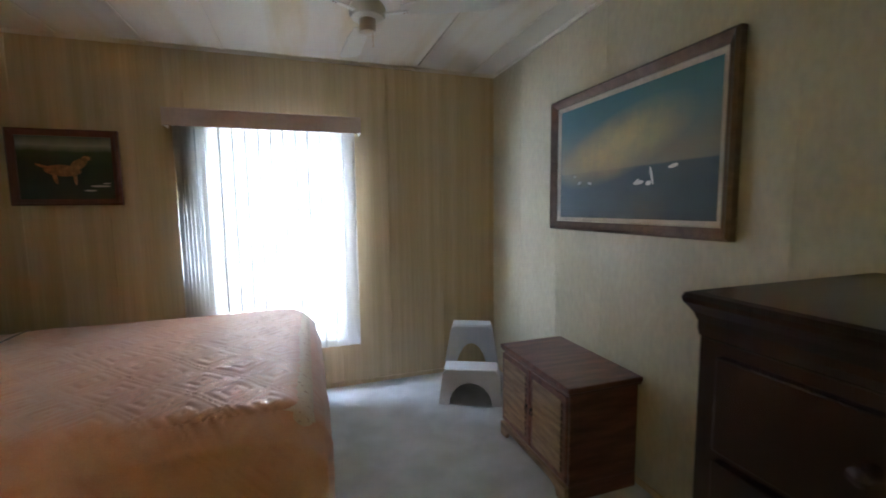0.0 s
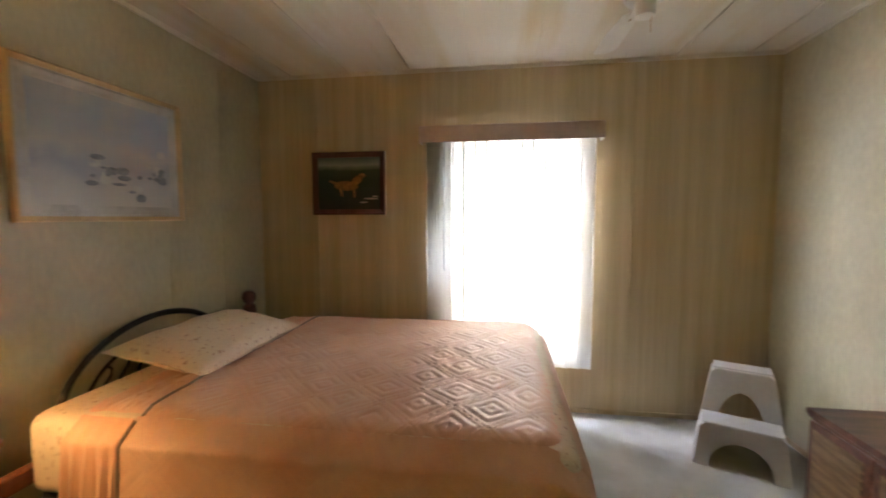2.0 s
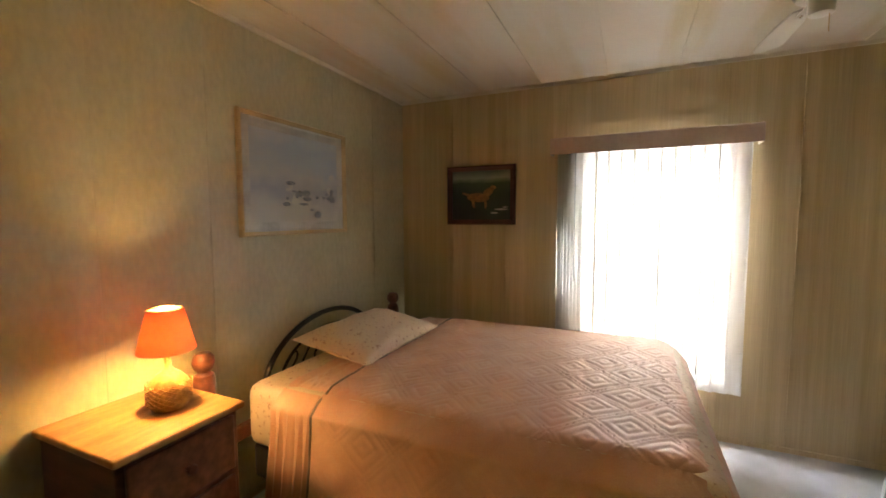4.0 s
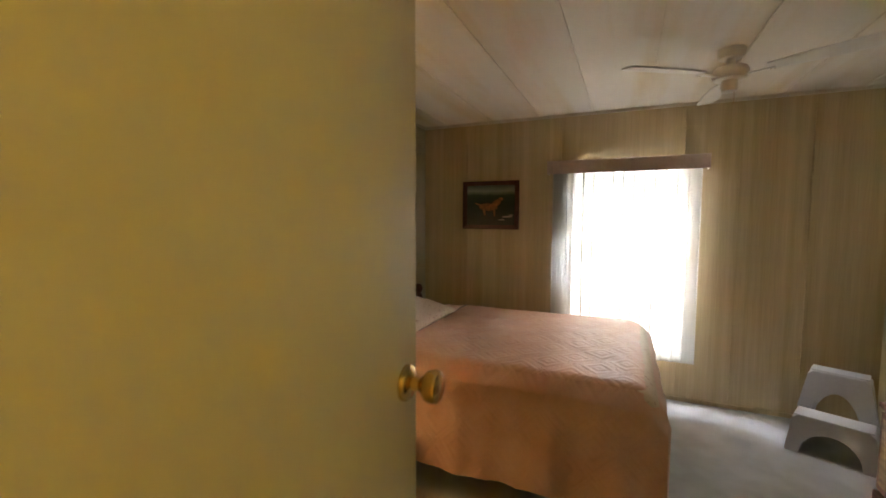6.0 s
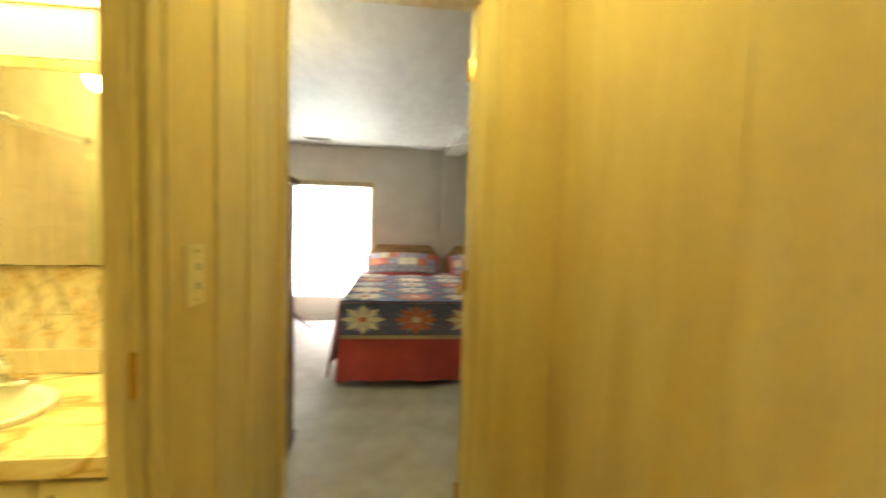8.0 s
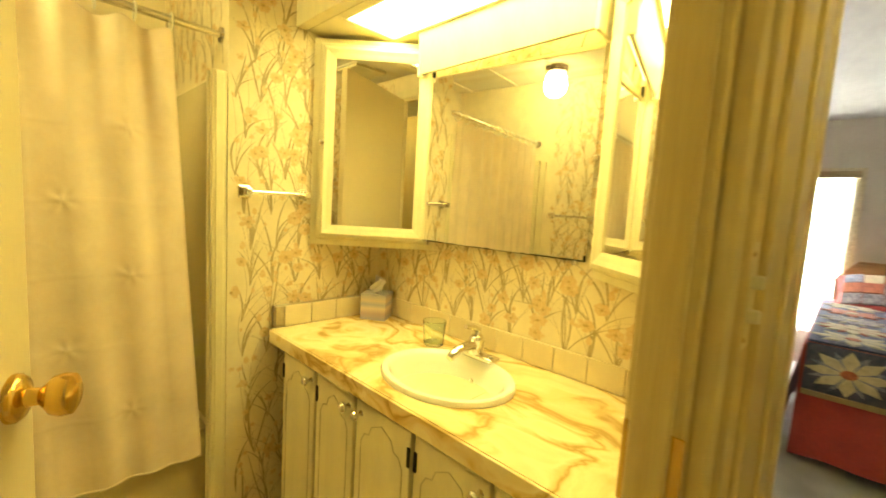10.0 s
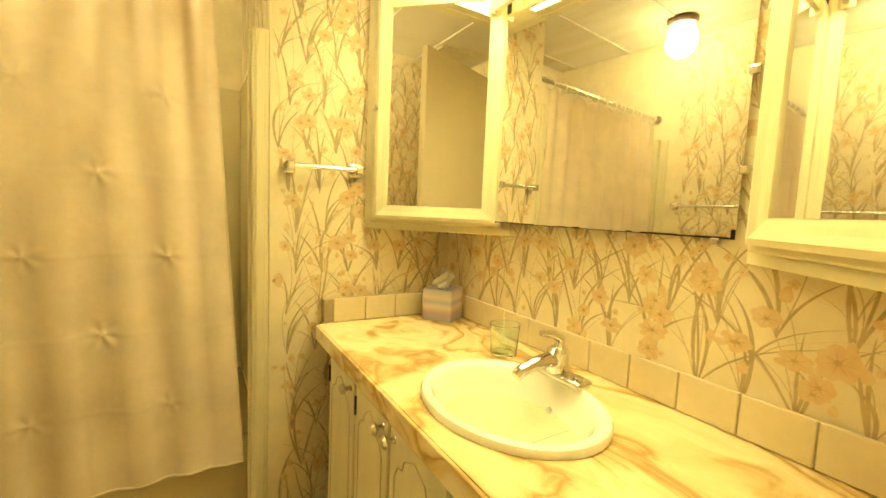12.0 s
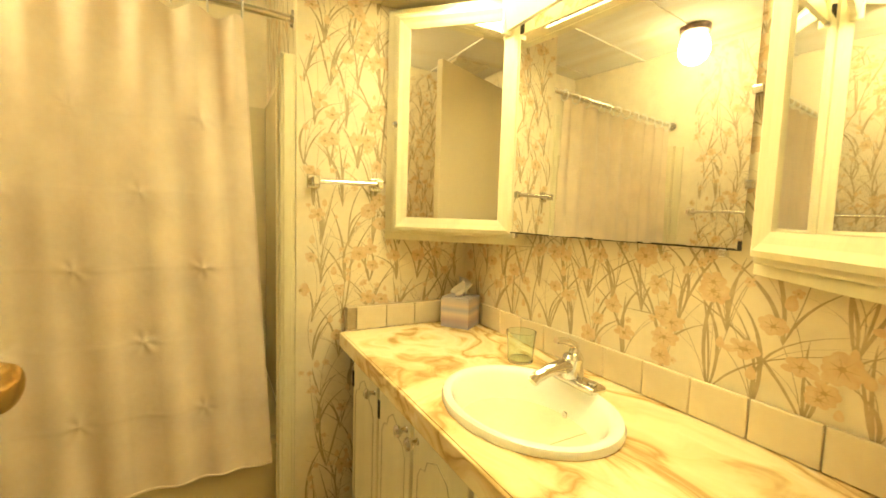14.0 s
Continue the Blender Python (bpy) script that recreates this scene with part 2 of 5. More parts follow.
def box(x0, x1, y0, y1, z0, z1, bevel=0.0, seg=2, bm=None):
    own = bmesh.new()
    r = bmesh.ops.create_cube(own, size=1.0)
    for v in r["verts"]:
        v.co = Vector((x0 + (v.co.x + 0.5) * (x1 - x0), y0 + (v.co.y + 0.5) * (y1 - y0), z0 + (v.co.z + 0.5) * (z1 - z0)))
    if bevel:
        bmesh.ops.bevel(own, geom=own.edges[:], offset=bevel, segments=seg, affect="EDGES", profile=0.5)
    return own if bm is None else merge(bm, own)


def merge(bm, other, m=None):
    me = bpy.data.meshes.new("tmp")
    if m is not None:
        bmesh.ops.transform(other, matrix=m, verts=other.verts)
    other.to_mesh(me)
    other.free()
    bm.from_mesh(me)
    bpy.data.meshes.remove(me)
    return bm


def boxes(rows, bevel=0.0):
    bm = bmesh.new()
    for r in rows:
        box(*r, bevel=bevel, bm=bm)
    return bm


def lathe(profile, n=24, m=None):
    """A turned body: (radius, height) pairs from bottom to top."""
    bm = bmesh.new()
    rings = []
    for r, z in profile:
        rings.append([bm.verts.new((max(r, 0.0004) * math.cos(2 * math.pi * i / n), max(r, 0.0004) * math.sin(2 * math.pi * i / n), z)) for i in range(n)])
    for a, b in zip(rings, rings[1:]):
        for i in range(n):
            bm.faces.new((a[i], a[(i + 1) % n], b[(i + 1) % n], b[i]))
    if profile[0][0] > 0.0005:
        bm.faces.new(rings[0][::-1])
    if profile[-1][0] > 0.0005:
        bm.faces.new(rings[-1])
    if m is not None:
        bmesh.ops.transform(bm, matrix=m, verts=bm.verts)
    return bm


def tube(points, r, n=8, bm=None):
    """A round bar along points."""
    bm = bm or bmesh.new()
    pts = [Vector(p) for p in points]
    rings = []
    for i, p in enumerate(pts):
        d = (pts[min(i + 1, len(pts) - 1)] - pts[max(i - 1, 0)]).normalized()
        u = d.orthogonal().normalized() if i == 0 else (u - d * u.dot(d)).normalized()
        v = d.cross(u)
        rr = r[i] if isinstance(r, (list, tuple)) else r
        rings.append([bm.verts.new(p + (u * math.cos(2 * math.pi * k / n) + v * math.sin(2 * math.pi * k / n)) * rr) for k in range(n)])
    for a, b in zip(rings, rings[1:]):
        for k in range(n):
            bm.faces.new((a[k], a[(k + 1) % n], b[(k + 1) % n], b[k]))
    bm.faces.new(rings[0][::-1])
    bm.faces.new(rings[-1])
    return bm


def prism(outline, depth, m=None, bevel=0.0):
    """An outline in x, z pushed along y."""
    bm = bmesh.new()
    f = bm.faces.new([bm.verts.new((x, 0, z)) for x, z in outline])
    r = bmesh.ops.extrude_face_region(bm, geom=[f])
    bmesh.ops.translate(bm, vec=(0, depth, 0), verts=[v for v in r["geom"] if isinstance(v, bmesh.types.BMVert)])
    if bevel:
        bmesh.ops.bevel(bm, geom=bm.edges[:], offset=bevel, segments=2, affect="EDGES")
    if m is not None:
        bmesh.ops.transform(bm, matrix=m, verts=bm.verts)
    return bm


def sheet(nu, nv, fn, bm=None):
    """A grid surface: fn(u, v) for u, v in 0..1."""
    bm = bm or bmesh.new()
    g = [[bm.verts.new(fn(i / nu, j / nv)) for j in range(nv + 1)] for i in range(nu + 1)]
    for i in range(nu):
        for j in range(nv):
            bm.faces.new((g[i][j], g[i + 1][j], g[i + 1][j + 1], g[i][j + 1]))
    return bm


def solid(ob, t, offset=0.0):
    s = ob.modifiers.new("thickness", "SOLIDIFY")
    s.thickness, s.offset = t, offset
    return ob


def ring_frame(w, h, b, d, bevel=0.003):
    """A picture frame's moulding in the x, z plane, centred, its back at y = 0 and its face at -d."""
    bm = bmesh.new()
    prof = [(0, 0), (0, -d * 0.75), (b * 0.25, -d), (b * 0.55, -d * 0.72), (b * 0.8, -d * 0.6), (b, -d * 0.45), (b, 0)]
    rings = []
    for sx, sz in ((-1, -1), (1, -1), (1, 1), (-1, 1)):
        rings.append([bm.verts.new((sx * (w / 2 - o), y, sz * (h / 2 - o))) for o, y in prof])
    for i in range(4):
        a, c = rings[i], rings[(i + 1) % 4]
        for k in range(len(prof)):
            kk = (k + 1) % len(prof)
            bm.faces.new((a[k], c[k], c[kk], a[kk]))
    return bm


def wall(name, axis, c0, c1, a0, a1, z0, z1, material, openings=(), label=""):
    """A wall between c0 and c1 across, a0 and a1 along, with openings (a, b, low, high) through it."""
    rows, at = [], a0
    def add(p, q, lo, hi):
        if q - p > 1e-4 and hi - lo > 1e-4:
            rows.append((p, q, c0, c1, lo, hi) if axis == "x" else (c0, c1, p, q, lo, hi))
    for p, q, lo, hi in sorted(openings):
        add(at, p, z0, z1)
        add(p, q, z0, lo)
        add(p, q, hi, z1)
        at = q
    add(at, a1, z0, z1)
    return tagged(part(name, boxes(rows), material), label, "wall", kind="structure")


# ---- the large structure ----
XR, YS, YN, YH, YB = 3.24, -3.47, -3.55, -4.487, -4.532   # bedroom east and south faces, hall north and south faces, bath north face
XD, XF, YT, XE = -0.20, -4.15, -5.88, 1.62             # bedroom 2 doorway plane, its far wall, towel wall, bath east face
H = 2.2
D1, D2, D3 = (1.352, 2.07, 0.0, 2.03), (-4.480, -3.82, 0.0, 2.03), (0.535, 1.25, 0.0, 2.03)
W1, W2 = (1.34, 2.13, 0.34, 1.76), (-5.42, -4.42, 0.30, 1.72)

tagged(part("floor", box(-4.25, 3.44, -6.9, 0.1, -0.1, 0.0), M_CARPET), "pale grey wall-to-wall carpet", "floor", kind="structure")
tagged(part("floor_bath", box(-0.2, XE, -5.90, YB + 0.04, 0.0, 0.006), M_VINYLFL), "cream vinyl bathroom floor", "floor", kind="structure")

# ceilings, with board seams
bm = box(-0.1, 3.34, YS - 0.04, 0.1, H, H + 0.1)
for i in range(8):
    box(0.22 + 0.405 * i, 0.245 + 0.405 * i, YS, 0.0, H - 0.006, H, bm=bm)
tagged(part("ceiling", bm, M_CEIL), "stained cream ceiling boards with seam strips", "ceiling", kind="structure")
bm = box(-0.24, 3.34, -6.7, YS - 0.04, H + 0.002, H + 0.1)
for i in range(5):
    box(XD, XE, -4.95 - 0.405 * i, -4.93 - 0.405 * i, H - 0.006, H + 0.003, bm=bm)
tagged(part("ceiling_hall", bm, M_CEIL), "cream hall and bathroom ceiling boards", "ceiling", kind="structure")
tagged(part("ceiling_far", box(-4.25, -0.24, -6.7, -1.7, H, H + 0.1), M_CEIL2), "rough-textured pale ceiling of the far bedroom", "ceiling", kind="structure")

wall("wall_north", "x", 0.0, 0.1, -0.1, 3.34, 0, H, M_PANEL, [W1], "beige striped vinyl panel wall with a window")
wall("wall_west", "y", -0.1, 0.0, YS, 0.0, 0, H, M_PANEL2, (), "pale olive vinyl panel wall")
wall("wall_east", "y", XR, XR + 0.1, YS, 0.0, 0, H, M_PANEL2, (), "pale grey-green vinyl panel wall")
wall("wall_south", "x", YS - 0.04, YS, -0.1, 3.34, 0, H, M_PANEL2, [D1], "cream panel wall with a doorway")
wall("wall_hall_north", "x", YN, YS - 0.04, -0.24, 3.34, 0, H, M_HALL, [D1], "warm cream hall panelling with a doorway")
wall("wall_hall_west", "y", -0.24, XD, YH, YN, 0, H, M_HALL, [D2], "hall end wall with a doorway")
wall("wall_hall_south", "x", YB + 0.0225, YH, -0.24, 3.34, 0, H, M_HALL, [D3], "hall panelling with a light switch and a doorway")
wall("wall_hall_east", "y", 3.34, 3.44, YH, YN, 0, H, M_HALL, (), "plain hall end wall")
wall("wall_bath_north", "x", YB, YB + 0.0225, -0.24, XE + 0.05, 0, H, M_PAPER, [D3], "flowered wallpaper wall with a doorway")
wall("wall_bath_west", "y", -0.24, XD, YT, YB, 0, H, M_PAPER, (), "flowered wallpaper wall behind the mirror")
wall("wall_bath_south", "x", -6.68, YT, -0.24, 0.425, 0, H, M_PAPER, (), "flowered wallpaper wall beside the tub")
wall("wall_bath_east", "y", XE, XE + 0.05, -6.68, YB, 0, H, M_PAPER, (), "flowered wallpaper wall")
wall("wall_tub_back", "x", -6.74, -6.68, -0.24, XE + 0.05, 0, H, M_PAPER, (), "flowered wallpaper wall above the tub")
wall("wall_far_east", "y", -0.28, -0.24, -6.7, -1.7, 0, H, M_WHITEW, [D2], "off-white bedroom wall with a doorway")
wall("wall_far_west", "y", XF - 0.1, XF, -6.7, -1.7, 0, H, M_WHITEW, [W2], "off-white bedroom wall with a window")
wall("wall_far_north", "x", -1.7, -1.6, -4.25, -0.28, 0, H, M_WHITEW, (), "off-white bedroom wall")
wall("wall_far_south", "x", -6.8, -6.7, -4.25, -0.28, 0, H, M_WHITEW, (), "off-white bedroom wall")

# marriage beam and post of the far bedroom
tagged(part("trim_beam", box(XF, -0.28, -3.50, -3.28, H - 0.07, H - 0.002, 0.006), M_WHITEW), "boxed off-white ceiling beam", "beam", kind="structure")
tagged(part("trim_post", box(XF, XF + 0.05, -3.50, -3.28, 0.0, H - 0.071, 0.006), M_WHITEW), "boxed off-white wall post", "post", kind="structure")

# panel seams of the bedroom and hall, ceiling cove strips, baseboards
def seam(name, rows, material):
    return tagged(part(name, boxes(rows, 0.0006), material), kind="structure", category="trim")


seam("trim_north", [(x - 0.006, x + 0.006, -0.004, 0.0, 0.05, H - 0.03) for x in (0.41, 0.81, 1.22, 2.10, 2.44, 2.84) if not 1.25 < x < 2.1] + [(1.60, 1.61, -0.004, 0.0, 1.86, H - 0.03)], M_PANEL)
seam("trim_west", [(0.0, 0.0015, y - 0.006, y + 0.006, 0.05, H - 0.03) for y in (-0.41, -0.82, -1.63, -2.04, -2.44, -2.85)], M_PANEL2)
seam("trim_east", [(XR - 0.0015, XR, y - 0.006, y + 0.006, 0.05, H - 0.03) for y in (-0.41, -0.82, -1.22, -2.04, -2.44, -2.85)], M_PANEL2)
seam("trim_hall", [(x - 0.005, x + 0.005, YN - 0.0018, YN, 0.0, H) for x in (0.17, 0.58)], M_HALL)
seam("baseboard", [(0.0, XR, -0.008, 0.0, 0.0, 0.03), (0.0, 0.008, YS, -0.009, 0.0, 0.03), (XR - 0.008, XR, YS, -0.009, 0.0, 0.03)], M_PANEL)
seam("trim_cove", [(0.0, XR, -0.014, 0.0, H - 0.022, H - 0.001), (0.0, 0.014, YS, -0.015, H - 0.022, H - 0.001), (XR - 0.014, XR, YS, -0.015, H - 0.022, H - 0.001)], M_CEIL)
seam("baseboard_far", [(XF, XF + 0.012, -6.7, -1.7, 0.0, 0.07)], M_WHITEW)


def casing(name, axis, c, side, opening, material, width=0.058, skip=""):
    """A door casing on the wall face at c, standing out to side (+1 or -1), round an opening."""
    a, b, _, top = opening
    d0, d1 = sorted((c, c + side * 0.014))
    e0, e1 = sorted((c, c + side * 0.020))
    rows = []
    for p, q in ((a - width, a), (b, b + width)):
        if (skip == "low" and p < a) or (skip == "high" and p >= b):
            continue
        rows.append((p, q, d0, d1, 0.0, top + width))
        rows.append((p + 0.012, p + 0.024, e0, e1, 0.0, top + width))
    rows.append((a, b, d0, d1, top, top + width))
    if axis == "y":
        rows = [(c2, c3, p, q, lo, hi) for p, q, c2, c3, lo, hi in rows]
    return tagged(part(name, boxes(rows, 0.0025), material), "ridged cream door casing", "trim", kind="structure")


def jamb(name, axis, c0, c1, opening, material):
    a, b, _, top = opening
    t, mid = 0.018, (c0 + c1) / 2
    u = t if axis == "x" else 0.006
    rows = [(a, a + u, c0, c1, 0, top), (b - t, b, c0, c1, 0, top), (a + t, b - t, c0, c1, top - t, top),
            (a + u, a + u + (0.011 if axis == "x" else 0.003), mid - 0.015, mid + 0.015, 0, top - t), (b - t - 0.011, b - t, mid - 0.015, mid + 0.015, 0, top - t)]
    if axis == "y":
        rows = [(q0, q1, p, q, lo, hi) for p, q, q0, q1, lo, hi in rows]
    return tagged(part(name, boxes(rows, 0.002), material), "cream door jamb", "trim", kind="structure")


casing("trim_door_1_hall", "x", YN, -1, D1, M_TRIM)
casing("trim_door_1_room", "x", YS, 1, D1, M_TRIM)
casing("trim_door_2_hall", "y", XD, 1, D2, M_TRIM, skip="low")
casing("trim_door_2_room", "y", -0.28, -1, D2, M_WHITEW)
casing("trim_door_3_hall", "x", YH, 1, D3, M_TRIM)
casing("trim_door_3_room", "x", YB, -1, D3, M_CABINET, skip="low")
tagged(part("trim_hall_corner", boxes([(-0.085, 0.285, YH, YH + 0.010, 0.0, H - 0.002), (-0.045, 0.120, YH + 0.0105, YH + 0.018, 0.0, H - 0.002)], 0.003), M_TRIM), "cream corner board beside the doorway", "trim", kind="structure")
jamb("jamb_door_1", "x", YN, YS, D1, M_TRIM)
jamb("jamb_door_2", "y", -0.28, XD, D2, M_TRIM)
jamb("jamb_door_3", "x", YB, YH, D3, M_TRIM)


def knob_profile():
    return [(0.033, 0.0), (0.033, 0.006), (0.028, 0.012), (0.013, 0.016), (0.012, 0.03), (0.018, 0.036), (0.027, 0.044), (0.030, 0.056), (0.028, 0.066), (0.020, 0.070), (0.0, 0.071)]


def door(name, hinge, angle, width, label, knob_z=0.93, hinges=True):
    """A flush door leaf: local x runs from the hinge along the leaf, y is its thickness."""
    d = thing(name, pose(hinge[0], hinge[1], 0.01, 0, 0, angle), label, "door", kind="structure")
    leaf = part("leaf", box(0.002, width, -0.018, 0.018, 0.0, 2.0, 0.002), M_DOOR, d)
    for s in (1, -1):
        part("knob", lathe(knob_profile(), 24, pose(width - 0.05, 0.018 * s, knob_z, -90 * s, 0, 0)), M_BRASS, d, "polished brass door knob", smooth=True)
    part("latch_plate", box(width - 0.001, width + 0.0015, -0.012, 0.012, knob_z - 0.03, knob_z + 0.03), M_BRASS, d, "brass latch plate")
    for z in (0.22, 1.02, 1.76):
        h = part("hinge", tube([(0.0, 0.024, z), (0.0, 0.024, z + 0.075)], 0.0055, 8), M_BRASS, d, "brass door hinge")
        if hinges:
            part("hinge_leaf", box(-0.001, 0.0018, -0.016, 0.016, z, z + 0.075), M_BRASS, h)
    return d


door("door_1", (1.384, -3.475), 93.8, 0.677, "cream flush door standing open into the bedroom", 1.05, False)
door("door_2", (-0.262, -3.842), 167, 0.62, "cream flush door standing open against the far bedroom wall")
door("door_3", (1.205, -4.56), -112.8, 0.745, "cream flush bathroom door standing open")


def window(name, m, w, h, label):
    """A double-hung window in its opening: local x along, y outward, z up from its sill."""
    t = thing(name, m, label, "window", kind="structure")
    f = boxes([(-w / 2, -w / 2 + 0.035, 0.02, 0.09, 0, h), (w / 2 - 0.035, w / 2, 0.02, 0.09, 0, h), (-w / 2 + 0.035, w / 2 - 0.035, 0.02, 0.09, 0, 0.035),
               (-w / 2 + 0.035, w / 2 - 0.035, 0.02, 0.09, h - 0.035, h), (-w / 2 + 0.035, w / 2 - 0.035, 0.04, 0.075, h * 0.5 - 0.016, h * 0.5 + 0.016)], 0.003)
    part("window_frame", f, M_WHITE, t)
    for z0, z1, y in ((0.035, h * 0.5 - 0.016, 0.05), (h * 0.5 + 0.016, h - 0.035, 0.065)):
        p = part("pane", box(-w / 2 + 0.035, w / 2 - 0.035, y, y + 0.004, z0, z1), M_GLASS, t)
        p.visible_shadow = False
    part("window_sill", box(-w / 2, w / 2, -0.012, 0.02, -0.001, 0.014, 0.003), M_WHITE, t)
    return t


window("window_1", pose((W1[0] + W1[1]) / 2, 0, W1[2]), W1[1] - W1[0], W1[3] - W1[2], "white double-hung window behind vertical blinds")
window("window_2", pose(XF, (W2[0] + W2[1]) / 2, W2[2], 0, 0, 90), W2[1] - W2[0], W2[3] - W2[2], "white double-hung window with a sheer shade")
tagged(part("backdrop", boxes([(-3, 6, 3.0, 3.02, -1.0, 5.0)]), M_OUT), "bright overexposed garden daylight", "backdrop", kind="structure")
tagged(part("backdrop_far", boxes([(-7.4, -7.38, -9, 0, -1.0, 5.0)]), M_OUT), "bright overexposed daylight", "backdrop", kind="structure")
tagged(part("ground", box(-60, 60, -60, 60, -0.6, -0.5), M_CARPET), "pale ground outside", "ground", kind="structure")


# ---- bedroom: bed ----
def make_bed():
    bx0, bx1, by0, by1, top = 0.10, 1.90, -1.55, -0.20, 0.625
    b = thing("bed", pose(0, 0, 0), "double bed with a quilted peach bedspread, neatly made", "bed")
    part("box_spring", box(bx0, bx1 - 0.03, by0 - 0.005, by1 - 0.03, 0.17, 0.329, 0.02), M_BASE, b, "black box spring")
    part("mattress", box(bx0, bx1 - 0.02, by0 - 0.040, by1 - 0.02, 0.33, top - 0.012, 0.055, 4), M_SHEET, b, "mattress in a flowered fitted sheet", smooth=True)
    for x in (bx0 + 0.08, bx1 - 0.15):
        for y in (by0 + 0.08, by1 - 0.12):
            part("leg", lathe([(0.02, 0.0), (0.025, 0.1), (0.025, 0.169)], 12, pose(x, y, 0)), M_BLACK, b)

    def quilt(a, b2):
        """Stitched relief of nested diamonds, each lozenge ringed by smaller ones."""
        p, q = (a + b2) / 0.25, (a - b2) / 0.25
        m = max(abs(p - round(p)), abs(q - round(q))) * 2
        return 0.0052 * abs(math.sin(math.pi * 2.5 * m)) ** 0.5 * (1 if m < 0.97 else 0.2)

    def hang(u, v, x0, lift):
        """Across the bed from the near hem (v = 0) over the top to the far hem (v = 1)."""
        drop = 0.50
        wid, r = by1 - by0, 0.07
        s = v * (wid + 2 * drop)
        if s < drop:
            y, z = by0 - 0.078 * min(1, (drop - s) / 0.06) - 0.06 * ((drop - s) / drop) ** 1.5, top - (drop - s)
        elif s > drop + wid:
            y, z = by1 + 0.012, top - (s - drop - wid)
        else:
            y, z = by0 + (s - drop), top
            e = min(s - drop, drop + wid - s)
            if e < r:
                z -= (1 - math.sqrt(1 - (1 - e / r) ** 2)) * r * 0.65
        x = x0 + u * (bx1 + 0.01 - x0)
        side = s < drop or s > drop + wid
        if side:
            fold = math.sin(x * 17) * 0.012 + math.sin(x * 41 + 2) * 0.005
            y += fold * min(1, abs(top - z) / 0.3) * (1 if s < drop else -0.3)
            z += 0.012 * math.sin(x * 5.0) * (top - z)
            if s < drop and x0 > 0.5:
                y -= quilt(x, z) * 0.8
        else:
            wx, wy = x + 0.02 * noise.noise(Vector((x * 3, y * 3, 4))), y + 0.02 * noise.noise(Vector((x * 3, y * 3, 9)))
            z += lift + quilt(wx, wy)
            z += 0.007 * abs(noise.noise(Vector((x * 9, y * 5, 3)))) + 0.006 * noise.noise(Vector((x * 4, y * 4, 1))) + 0.010 * noise.noise(Vector((x * 1.6, y * 1.6, 7)))
        if x > bx1 - 0.14:
            z -= 0.10 * ((x - bx1 + 0.14) / 0.15) ** 2 * min(1, max(0, (z - 0.2) / 0.3))
        return Vector((x, y, max(z, 0.11)))

    sp = part("bedspread", sheet(300, 340, lambda u, v: hang(u, v, 0.505, 0.004)), M_SPREAD, b, "quilted peach satin bedspread", smooth=True)
    # foot drop of the bedspread
    def foot(u, v):
        y = by0 - 0.012 + u * (by1 - by0 + 0.024)
        z = top - 0.085 - v * 0.42
        e = min(u, 1 - u) * (by1 - by0)
        bulge = 0.035 * min(1, v * 4) + 0.016 * math.sin(y * 15) * v
        if e < 0.09:
            bulge -= (0.09 - e) * 0.4 * min(1, v * 4)
            z -= (0.09 - e) * 0.7 * (1 - v)
        return Vector((bx1 - 0.012 + bulge + 0.012 * min(1, v * 8), y, z))
    part("foot_drop", sheet(90, 40, foot), M_SPREAD, b, smooth=True)
    part("sheet_fold", sheet(30, 210, lambda u, v: hang(u, v, 0.30, 0.0) * 1.0 + Vector((-u * (bx1 + 0.01 - 0.30) * 0.868, 0.002 if v < 0.3 else 0, -0.004))), M_SPREAD, b, "smooth peach turned-down border", smooth=True)
    pts = [hang(0, v / 60, 0.51, 0.004) + Vector((0, -0.003 if v < 16 else 0, 0.005)) for v in range(61)]
    part("hem_piping", tube(pts, 0.0042, 6), M_BORDER, b, "dark piped hem", smooth=True)
    return b


def make_headboard():
    h = thing("headboard", pose(0, 0, 0), "dark turned-wood bed headboard with arched black ironwork", "headboard")
    for y in (-1.75, -0.30):
        part("post", lathe([(0.030, 0.03), (0.034, 0.35), (0.036, 0.62), (0.040, 0.66), (0.042, 0.70), (0.036, 0.735), (0.026, 0.742), (0.024, 0.748), (0.036, 0.762), (0.042, 0.785), (0.038, 0.808), (0.026, 0.824), (0.0, 0.830)], 24, pose(0.075, y, -0.03)), M_WOOD, h, "turned cherry bedpost with a ball finial", smooth=True)
    part("rail", box(0.055, 0.095, -1.72, -0.33, 0.36, 0.42, 0.006), M_WOOD, h)
    arch = [(0.075, -1.0 + 0.46 * math.cos(a), 0.50 + 0.31 * math.sin(a)) for a in [math.pi * k / 24 for k in range(25)]]
    part("arch", tube(arch, 0.014, 8), M_BLACK, h, "black iron arch", smooth=True)
    inner = [(0.075, -1.0 + 0.36 * math.cos(a), 0.50 + 0.23 * math.sin(a)) for a in [math.pi * k / 24 for k in range(25)]]
    part("inner_arch", tube(inner, 0.008, 8), M_BLACK, h, smooth=True)
    for k in range(9):
        y = -1.36 + 0.09 * k
        top = 0.50 + 0.23 * math.sqrt(max(0, 1 - ((y + 1.0) / 0.38) ** 2))
        part("scroll", tube([(0.075, y + 0.03 * math.sin(i * 0.9), 0.42 + (top - 0.42) * i / 10) for i in range(11)], 0.006, 6), M_BLACK, h, smooth=True)
    return h


